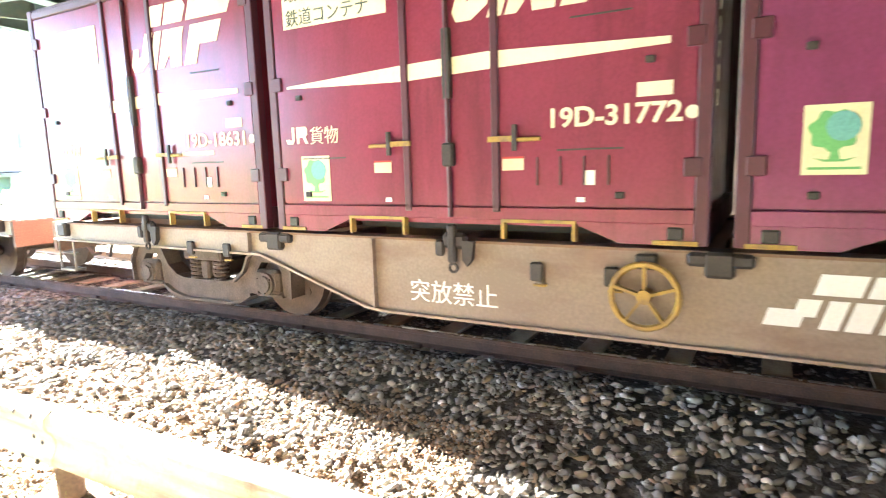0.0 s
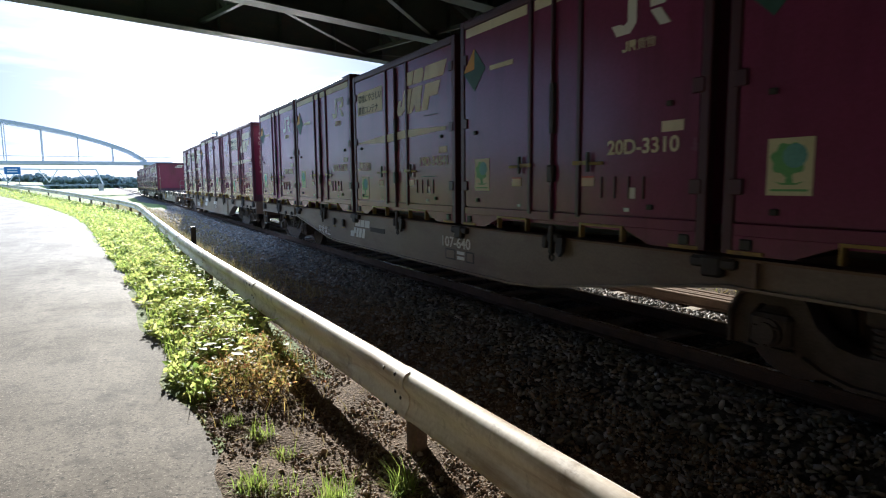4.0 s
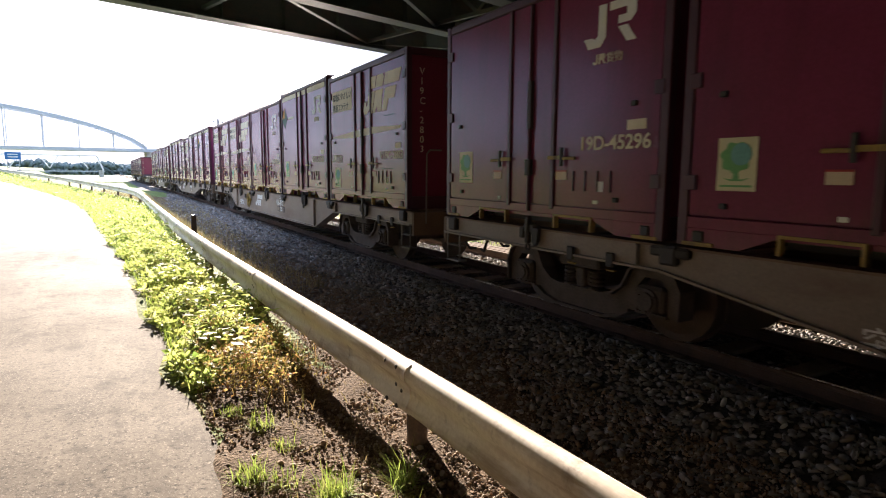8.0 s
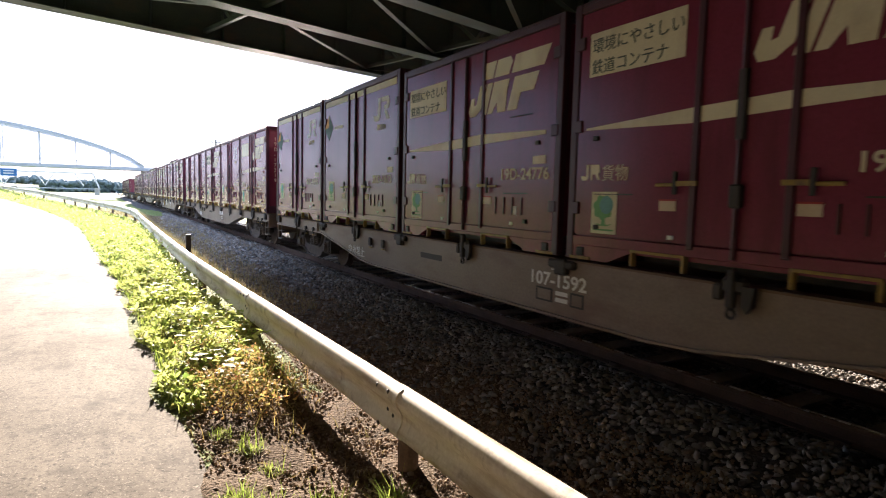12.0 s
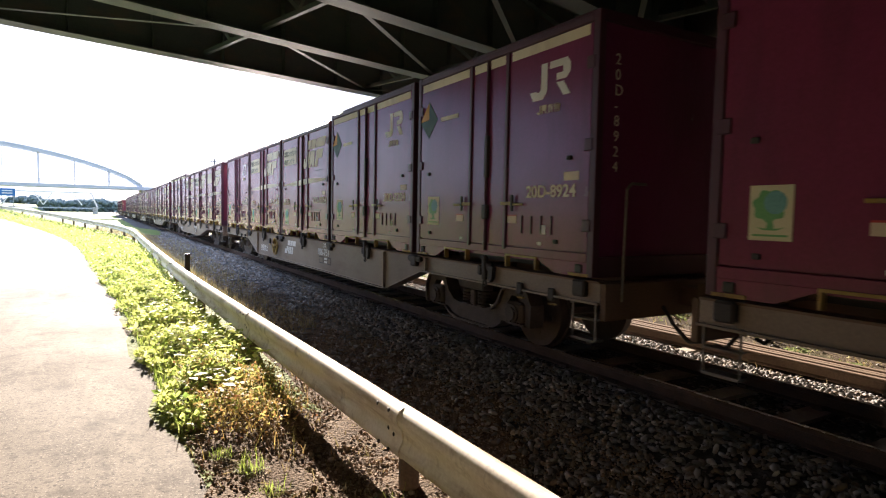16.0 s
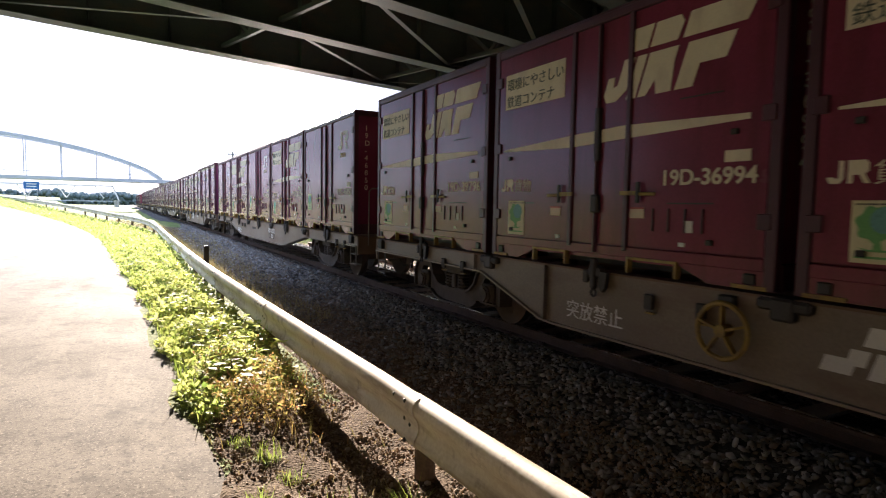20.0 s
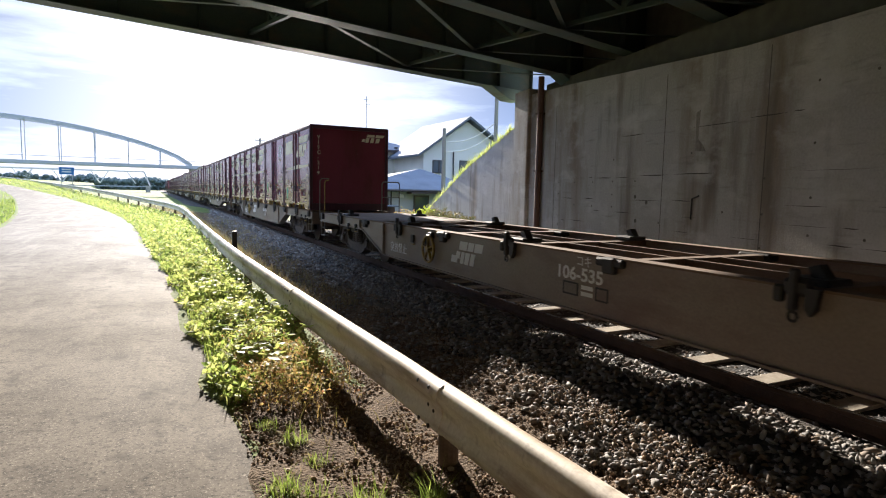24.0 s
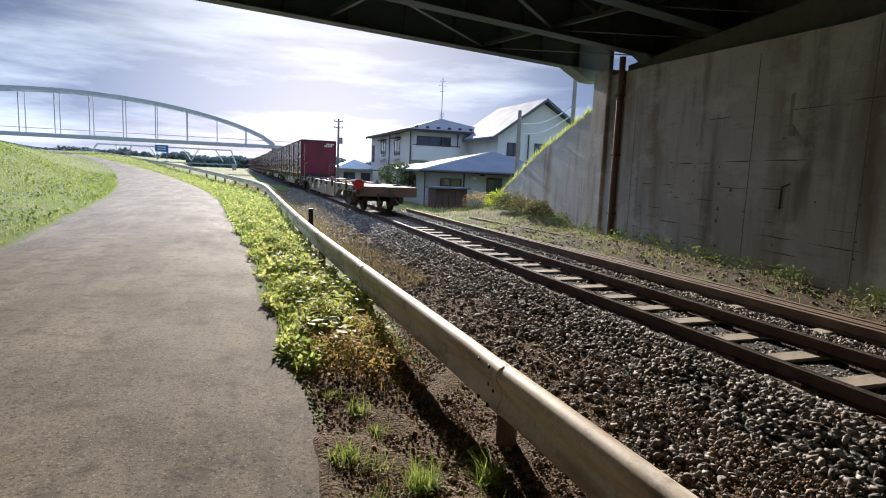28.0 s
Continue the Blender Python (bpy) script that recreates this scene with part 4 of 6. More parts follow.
# ---- the train ----
CON_L, CON_W, PITCH, WAGON = 3.715, 2.45, 3.86, 20.4
BASE_Z = 1.03


RUN_T = [0, 1, 2, 3, 6, 8, 11, 12, 17, 20, 23, 24, 26, 27, 28]
RUN_S = [-134.88, -126.99, -119.53, -111.7, -89.2, -74.4, -52.3, -45.0, -10.59, 10.15, 30.0, 36.5, 49.35, 55.5, 61.6]


def train_s(t):
    """Where the front of the last loaded wagon's first container stands."""
    return float(smooth_interp(t, RUN_T, RUN_S))


def quad_plate(bm, pts, x, thick=0.004):
    """A thin plate on the side wall: pts are (along, up), along counts towards the reader's right."""
    return prism(bm, [(-a, b) for a, b in pts], "x", x - thick, x)


def build_container(kind, height):
    """kind: 'logo' (big slanted emblem, band), 'logo_text' (the same with a slogan panel), 'plain' (small emblem), 'tall' (small emblem, pale top band)."""
    skin = {"logo": "maroon_brown", "logo_text": "maroon", "plain": "maroon_plum", "tall": "purple_red"}[kind]
    c = thing("freight_container", "maroon steel rail freight container riding on a wagon", "container", group="freight containers")
    L, Wd, H = CON_L / 2, CON_W / 2, height
    xs = -Wd
    # shell: posts, rails, inset walls
    body = bmesh.new()
    box(body, -Wd + 0.045, Wd - 0.045, -L + 0.05, L - 0.05, 0.1, H - 0.06)
    part("body", body, skin, c)
    fr = bmesh.new()
    for sx in (-1, 1):
        for sy in (-1, 1):
            box(fr, sx * Wd, sx * (Wd - 0.09), sy * L, sy * (L - 0.09), 0.0, H, bevel=0.008)
        part("side_sill", boxes((sx * (Wd - 0.004), sx * (Wd - 0.07), -L + 0.09, L - 0.09, 0.14, 0.236), bevel=0.006), skin, c)
        box(fr, sx * Wd, sx * (Wd - 0.07), -L + 0.09, L - 0.09, H - 0.1, H - 0.02, bevel=0.01)
    for sy in (-1, 1):
        box(fr, -Wd + 0.09, Wd - 0.09, sy * L, sy * (L - 0.07), 0.0, 0.2)
        box(fr, -Wd + 0.09, Wd - 0.09, sy * L, sy * (L - 0.07), H - 0.1, H)
    part("frame", fr, "maroon_ridge", c)
    part("roof", boxes((-Wd + 0.02, Wd - 0.02, -L + 0.02, L - 0.02, H - 0.03, H + 0.012), bevel=0.01), "maroon_ridge", c)
    # base between the fork pockets
    gaps = [(-0.78, -0.28), (0.28, 0.78)]
    for s in (-1, 1):
        part("base_rail", prism(bmesh.new(), [(s * (L - 0.09), 0.0), (s * (L - 0.09), 0.14), (s * 1.0, 0.14), (s * 1.0, 0.12), (s * 1.3, 0.0)], "x", -Wd + 0.012, Wd - 0.012), skin, c)
    part("underframe", boxes((-Wd + 0.3, Wd - 0.3, -1.1, 1.1, 0.02, 0.1)), "black_steel", c)
    for g0 in (-1.0, 0.43):
        p = bmesh.new()
        box(p, xs - 0.012, xs + 0.5, g0, g0 + 0.57, 0.125, 0.148)
        box(p, xs - 0.012, xs + 0.05, g0, g0 + 0.025, 0.0, 0.125)
        box(p, xs - 0.012, xs + 0.05, g0 + 0.545, g0 + 0.57, 0.0, 0.125)
        fp = part("fork_pocket", p, "yellow", c, "yellow-edged fork pocket")
        part("pocket_lining", boxes((xs + 0.75, xs + 0.77, g0 + 0.035, g0 + 0.535, 0.0, 0.12)), "black_steel", fp)
    for y in (-L + 0.2, L - 0.2):
        part("corner_label", boxes((xs - 0.004, xs + 0.01, y - 0.14, y + 0.14, 0.0, 0.03)), "yellow", c)
        part("corner_casting", boxes((xs - 0.006, xs + 0.05, y - 0.05, y + 0.05, 0.035, 0.12), bevel=0.01), "black_steel", c)
    # two side doors on each long side
    for sx in (-1, 1):
        for k, (a, b) in enumerate(((-L + 0.1, -0.012), (0.012, L - 0.1))):
            d = bmesh.new()
            xo, xi = sx * (Wd - 0.012), sx * (Wd - 0.05)
            box(d, xo, xi, a, b, 0.25, H - 0.11)
            door = part("door", d, skin, c)
            e = 0.39 if k else -0.39
            part("lock_post", boxes((sx * (Wd + 0.012), sx * (Wd - 0.03), e - 0.03, e + 0.03, 0.2, H - 0.1), bevel=0.008), "maroon_ridge", door)
            s = 1 if k else -1
            for z in (0.45, 1.25, 2.05) if sx < 0 else ():
                part("hinge", boxes((sx * (Wd + 0.01), sx * (Wd - 0.03), s * (L - 0.16), s * (L - 0.05), z, z + 0.12), bevel=0.006), "maroon_ridge", door)
            if sx < 0:
                h = bmesh.new()
                box(h, xs - 0.03, xs - 0.012, e + s * 0.05 - 0.1, e + s * 0.05 + 0.1, 0.72, 0.76)
                box(h, xs - 0.028, xs - 0.01, e + s * 0.12, e + s * 0.36, 0.715, 0.745, bevel=0.006)
                part("handle", h, "yellow", door, "yellow-painted door handle bar")
                part("latch", boxes((xs - 0.035, xs - 0.01, e + s * 0.16 - 0.02, e + s * 0.16 + 0.02, 0.65, 0.84), bevel=0.006), "black_steel", door)
                for j in range(4) if s < 0 else ():
                    part("louvre", boxes((xs - 0.002, xs + 0.02, -0.72 - j * 0.17, -0.705 - j * 0.17, 0.4, 0.6)), "maroon_ridge", door)
        lb = bmesh.new()
        rod(lb, (sx * (Wd + 0.012), 0, 0.16), (sx * (Wd + 0.012), 0, H - 0.12), 0.02, 8)
        bar = part("lock_bar", lb, "maroon_ridge", c)
        part("bar_guide", boxes((sx * (Wd + 0.03), sx * (Wd - 0.02), -0.035, 0.035, 1.06, 1.58), bevel=0.008), "black_steel", bar)
        part("bar_handle", boxes((sx * (Wd + 0.045), sx * (Wd - 0.02), -0.05, 0.05, 0.55, 0.73), bevel=0.015), "black_steel", bar)
    # markings on the side that faces the road
    f = xs + 0.0095
    logo = kind.startswith("logo")

    def plate(a, b, z0, z1):
        return quad_plate(bmesh.new(), [(a, z0), (b, z0), (b, z1), (a, z1)], f)

    def owner_mark(a, z, k):
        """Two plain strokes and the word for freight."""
        for pts in ([(0, 0.04), (0.02, 0), (0.08, 0), (0.105, 0.03), (0.105, 0.15), (0.075, 0.15), (0.075, 0.04), (0.06, 0.03), (0.035, 0.045)],
                    [(0.13, 0), (0.16, 0), (0.16, 0.055), (0.2, 0.055), (0.23, 0), (0.265, 0), (0.232, 0.06), (0.255, 0.08), (0.255, 0.13), (0.235, 0.15), (0.13, 0.15)]):
            part("owner_mark", quad_plate(bmesh.new(), [(a + k * p, z + k * q) for p, q in pts], f), "cream", c)
        part("freight_mark", text_mesh("貨物", 0.165 * k, "freight_mark"), "cream", c, "cream lettering", pose(f - 0.002, -a - 0.28 * k, z + 0.005 * k))
    part("placard", plate(1.4, 1.62, 0.97, 1.06), "cream", c, "small cream placard")
    for a in (-0.72, 0.44):
        ce = part("certificate", plate(a, a + 0.17, 0.51, 0.61), "placard", c)
        part("red_line", quad_plate(bmesh.new(), [(a, 0.595), (a + 0.17, 0.595), (a + 0.17, 0.61), (a, 0.61)], f - 0.004, 0.002), "red", ce)
    for a, z in ((1.0, 0.28), (-0.62, 0.27)):
        part("inspection_mark", plate(a, a + 0.06, z, z + 0.035), "white", c)
    part("data_plate", plate(1.05, 1.13, 0.4, 0.5), "white", c)
    ex, ez = -1.36, (0.47 if logo else 0.65)
    eco = part("eco_sticker", plate(ex - 0.16, ex + 0.16, ez - 0.2, ez + 0.2), "eco_plate", c, "pale yellow sticker with a green tree-like shape")
    crown = [(ex - 0.01 + 0.12 * math.cos(a) * (1 + 0.1 * math.sin(7 * a)), ez + 0.05 + 0.115 * math.sin(a) * (1 + 0.1 * math.sin(7 * a))) for a in np.linspace(0, 2 * math.pi, 36, endpoint=False)]
    part("green_shape", quad_plate(bmesh.new(), crown, f - 0.004, 0.002), "eco_green", eco)
    part("green_shape", quad_plate(bmesh.new(), [(ex - 0.03, ez - 0.12), (ex + 0.03, ez - 0.12), (ex + 0.018, ez - 0.06), (ex - 0.018, ez - 0.06)], f - 0.004, 0.002), "eco_green", eco)
    part("blue_shape", quad_plate(bmesh.new(), [(ex + 0.035 + 0.085 * math.cos(a), ez + 0.075 + 0.085 * math.sin(a)) for a in np.linspace(0, 2 * math.pi, 14, endpoint=False)], f - 0.0065, 0.002), "eco_blue", eco)
    part("ground_line", quad_plate(bmesh.new(), [(ex - 0.11, ez - 0.1), (ex - 0.05, ez - 0.125), (ex + 0.05, ez - 0.125), (ex + 0.11, ez - 0.1), (ex + 0.05, ez - 0.112), (ex - 0.05, ez - 0.112)], f - 0.004, 0.002), "eco_green", eco)
    part("small_print", quad_plate(bmesh.new(), [(ex - 0.13, ez - 0.17), (ex + 0.13, ez - 0.17), (ex + 0.13, ez - 0.155), (ex - 0.13, ez - 0.155)], f - 0.004, 0.002), "eco_green", eco)
    for y, z in ((-1.3, 0.33), (1.45, 0.33), (-1.48, 1.2), (1.5, 1.18)):
        part("rubber_stop", boxes((xs - 0.014, xs + 0.02, y - 0.03, y + 0.03, z - 0.022, z + 0.022), bevel=0.006), "black_steel", c)
    if logo:
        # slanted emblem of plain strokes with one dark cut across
        LEAN = 0.36
        def stroke(nm, pts):
            part(nm, quad_plate(bmesh.new(), [(a + (z - 1.6) * LEAN, z) for a, z in pts], f), "cream", c, "cream slanted stroke of an emblem")
        stroke("emblem_stroke", [(0.02, 1.84), (0.02, 1.68), (0.08, 1.61), (0.2, 1.61), (0.3, 1.7), (0.3, 1.98), (0.17, 1.98), (0.17, 1.76), (0.12, 1.74), (0.1, 1.84)])
        stroke("emblem_stroke", [(0.33, 1.61), (0.44, 1.61), (0.44, 1.98), (0.33, 1.98)])
        stroke("emblem_stroke", [(0.47, 1.61), (0.56, 1.61), (0.62, 1.74), (0.68, 1.61), (0.84, 1.61), (0.78, 1.86), (0.78, 1.98), (0.47, 1.98)])
        stroke("emblem_stroke", [(0.88, 1.61), (1.06, 1.61), (1.06, 1.79), (1.3, 1.79), (1.32, 1.98), (0.88, 1.98)])
        stroke("emblem_stroke", [(0.2, 2.03), (0.42, 2.03), (0.42, 2.23), (0.2, 2.23)])
        stroke("emblem_stroke", [(0.45, 2.03), (0.74, 2.03), (0.76, 2.17), (0.7, 2.23), (0.45, 2.23)])
        stroke("emblem_stroke", [(0.8, 2.03), (1.38, 2.03), (1.42, 2.23), (0.8, 2.23)])
        for a, b, z in ((0.86, 1.32, 0.64), (0.95, 1.36, 1.52), (-1.5, -1.02, 0.64)):
            part("slot", plate(a, b, z, z + 0.012), "black_steel", c)
        part("panel", plate(-1.63, -0.54, 1.77, 2.18), "cream", c, "cream rectangular panel")
        part("band", quad_plate(bmesh.new(), [(-1.64, 1.265), (-0.42, 1.225), (0.33, 1.25), (1.6, 1.285), (1.6, 1.33), (0.33, 1.375), (-0.42, 1.35), (-1.64, 1.285)], f), "cream", c, "cream tapering band")
        owner_mark(-1.69, 0.78, 1.0)
    else:
        h = H - 0.36
        part("emblem_stroke", quad_plate(bmesh.new(), [(0.8, h - 0.28), (0.86, h - 0.38), (1.02, h - 0.38), (1.09, h - 0.3), (1.09, h), (0.99, h), (0.99, h - 0.27), (0.95, h - 0.3), (0.9, h - 0.28)], f), "white", c, "white stroke of a small emblem")
        part("emblem_stroke", quad_plate(bmesh.new(), [(1.13, h), (1.4, h), (1.45, h - 0.06), (1.45, h - 0.15), (1.39, h - 0.21), (1.24, h - 0.21), (1.24, h - 0.14), (1.34, h - 0.14), (1.34, h - 0.075), (1.13, h - 0.075)], f), "white", c, "white stroke of a small emblem")
        part("emblem_stroke", quad_plate(bmesh.new(), [(1.24, h - 0.235), (1.35, h - 0.235), (1.46, h - 0.38), (1.35, h - 0.38)], f), "white", c, "white stroke of a small emblem")
        owner_mark(0.93, h - 0.535, 0.62)
        if kind == "tall":
            for a, b in ((-1.72, -0.46), (-0.33, -0.03), (0.03, 0.33), (0.46, 1.72)):
                part("top_band", plate(a, b, H - 0.22, H - 0.115), "cream", c, "cream band along the top")
            part("amber_wedge", quad_plate(bmesh.new(), [(-1.79, 1.95), (-1.53, 2.22), (-1.53, 1.97)], f), "amber", c)
            part("green_diamond", quad_plate(bmesh.new(), [(-1.79, 1.945), (-1.53, 1.965), (-1.53, 2.22), (-1.28, 1.95), (-1.53, 1.7)], f + 0.001), "deep_green", c)
            part("small_mark", plate(-1.19, -0.72, 1.9, 1.955), "cream", c)
    if kind == "logo_text":
        for body_text, a, z in (("環境にやさしい", -1.6, 1.99), ("鉄道コンテナ", -1.6, 1.79)):
            me = text_mesh(body_text, 0.15)
            part("slogan", me, "ink", c, "dark lettering", pose(f - 0.006, -a, z + 0.01))
    return c


PROTO = {}
TEXTS = {}
CARRIED = []     # (thing, offset along the train, x, z)
rnd = random.Random(11)


def add_container(kind, number, off):
    tall = kind == "tall"
    if kind not in PROTO:
        PROTO[kind] = build_container(kind, 2.6 if tall else 2.5)
        ob = PROTO[kind]
    else:
        ob = copy_thing(PROTO[kind], Matrix())
        for ch in list(ob.children):
            if ch.name.split(".")[0] in ("number", "end_number", "volume"):
                bpy.data.objects.remove(ch)
    words = {"logo": "maroon steel rail container with a cream panel and slanted emblem", "logo_text": "maroon steel rail container with slogan panel and slanted emblem", "plain": "plain maroon steel rail container with a small cream emblem", "tall": "taller purple-red rail container with a cream top band"}[kind]
    tagged(ob, words, "container")
    if number not in TEXTS:
        TEXTS[number] = text_mesh(number, 0.183, wide=1.08, bold=0.004)
        TEXTS["end" + number] = text_mesh("\n".join(number), 0.15)
    f = -CON_W / 2 + 0.0055
    part("number", TEXTS[number], "cream", ob, "", pose(f, -0.78, 0.805))
    part("volume", boxes((f - 0.001, f + 0.004, -1.2, -0.72, 0.72, 0.76)), "cream", ob) if kind == "logo" else None
    if number[-5:] in ("31772", "24747", "18631", "20315"):
        part("volume", rod(bmesh.new(), (f - 0.001, -1.74, 0.855), (f + 0.004, -1.74, 0.855), 0.042, 16), "cream", ob, "round cream dot")
    part("end_number", TEXTS["end" + number], "cream", ob, "", pose(-CON_W / 2 + 0.22, -CON_L / 2 - 0.002, 2.1, 0, 0, 90))
    CARRIED.append((ob, off - CON_L / 2, BASE_Z))
    return ob


def wheelset():
    bm = bmesh.new()
    for s in (-1, 1):
        x = s * 0.56
        rod(bm, (x - 0.06, 0, 0), (x + 0.06, 0, 0), 0.43, 28)
        rod(bm, (x - s * 0.075, 0, 0), (x - s * 0.05, 0, 0), 0.455, 28)
        rod(bm, (x + s * 0.06, 0, 0), (x + s * 0.085, 0, 0), 0.36, 24, 0.14)
        for i in range(5):
            a = 2 * math.pi * i / 5
            rod(bm, (x + s * 0.05, 0.25 * math.cos(a), 0.25 * math.sin(a)), (x + s * 0.075, 0.25 * math.cos(a), 0.25 * math.sin(a)), 0.045, 8)
    rod(bm, (-0.95, 0, 0), (0.95, 0, 0), 0.08, 12)
    for s in (-1, 1):
        for i in range(4):
            a = math.pi / 4 + i * math.pi / 2
            rod(bm, (s * 0.95, 0.05 * math.cos(a), 0.05 * math.sin(a)), (s * 0.975, 0.05 * math.cos(a), 0.05 * math.sin(a)), 0.014, 6)
    return finish(bm, "wheelset")


def build_bogie(parent, y, mesh):
    half = [(1.27, 0.3), (1.28, 0.56), (1.2, 0.7), (1.06, 0.77), (0.84, 0.77), (0.7, 0.7), (0.61, 0.53), (0.46, 0.42), (0.32, 0.39)]
    under = [(0.36, 0.165), (0.56, 0.21), (0.7, 0.29), (0.77, 0.3), (0.78, 0.55), (0.85, 0.64), (1.05, 0.64), (1.12, 0.55), (1.13, 0.3)]
    top = half + [(-a, z) for a, z in half[::-1]]
    low = [(-a, z) for a, z in under[::-1]] + under
    b = bmesh.new()
    for s in (-1, 1):
        prism(b, top + low, "x", s * 0.86, s * 0.97)
        for p, q in list(zip(top, top[1:])) + list(zip(low[8:], low[9:10])) + list(zip(low[6:9], low[7:9])) + list(zip(low[9:12], low[10:12])):
            beam(b, (s * 0.92, p[0], p[1]), (s * 0.92, q[0], q[1]), 0.2, 0.028)
    box(b, -0.95, 0.95, -0.22, 0.22, 0.42, 0.62, bevel=0.03)
    bg = part("bogie", b, "bogie", parent, "rusty brown cast bogie", pose(0, y, 0))
    for s in (-1, 1):
        part("bolster_end", boxes((s * 0.85, s * 1.03, -0.3, 0.3, 0.62, 0.74), (s * 0.86, s * 1.0, -0.06, 0.06, 0.4, 0.62), bevel=0.02), "bogie", bg)
        for a in (-0.95, 0.95):
            ab = bmesh.new()
            box(ab, s * 0.9, s * 1.02, a - 0.16, a + 0.16, 0.32, 0.57, bevel=0.03)
            rod(ab, (s * 1.0, a, 0.43), (s * 1.05, a, 0.43), 0.115, 16)
            rod(ab, (s * 1.05, a, 0.43), (s * 1.075, a, 0.43), 0.085, 16)
            for i in range(3):
                q = 2.1 * i + 0.5
                rod(ab, (s * 1.05, a + 0.095 * math.cos(q), 0.43 + 0.095 * math.sin(q)), (s * 1.07, a + 0.095 * math.cos(q), 0.43 + 0.095 * math.sin(q)), 0.013, 6)
            part("axle_box", ab, "bogie", bg)
            part("keeper", boxes((s * 0.9, s * 0.99, a - 0.18, a + 0.18, 0.285, 0.31)), "bogie", bg)
        for a in (-0.19, 0.19):
            sp = bmesh.new()
            for i in range(5):
                torus(sp, (0, 0, 0), "y", 0.07, 0.018, 14, 5)
            for i, v in enumerate(sp.verts):
                co = v.co.copy()
                v.co = (s * 0.93 + co.x, a + co.z, 0.41 + 0.045 * (i // 70) + co.y)
            part("spring", sp, "bogie", bg)
        for a in (-0.47, 0.47):
            bh = bmesh.new()
            rod(bh, (s * 0.7, a, 0.72), (s * 0.66, a * 0.96, 0.36), 0.02, 6)
            prism(bh, [(a * 0.9, 0.3), (a * 1.12, 0.28), (a * 1.03, 0.43), (a * 1.1, 0.58), (a * 0.92, 0.56)], "x", s * 0.5, s * 0.62)
            part("brake_shoe", bh, "rust", bg)
    rg = bmesh.new()
    for a in (-0.45, 0.45):
        rod(rg, (-0.62, a, 0.36), (0.62, a, 0.36), 0.03, 8)
    rod(rg, (0.12, -0.45, 0.36), (0.12, 0.45, 0.4), 0.02, 6)
    part("brake_beam", rg, "rust", bg)
    for a in (-0.95, 0.95):
        SPIN.append(part("wheelset", mesh, "wheel", bg, "steel wheels on an axle", pose(0, a, 0.43)))
    return bg


SPIN = []
WHEELS = wheelset()


def side_profile(kind):
    """Fish-belly side sill: (along, up), from the middle outwards and back."""
    if kind == "107":
        return [(-9.65, 0.98), (-9.65, 0.78), (-5.9, 0.77), (-3.6, 0.42), (-3.1, 0.385), (3.1, 0.385), (3.6, 0.42), (5.9, 0.77), (9.65, 0.78), (9.65, 0.98)]
    deep = 0.35
    return [(-9.65, 0.98), (-9.65, 0.78), (-6.0, 0.77), (-4.75, deep + 0.02), (-4.55, deep), (4.55, deep), (4.75, deep + 0.02), (6.0, 0.77), (9.65, 0.78), (9.65, 0.98)]


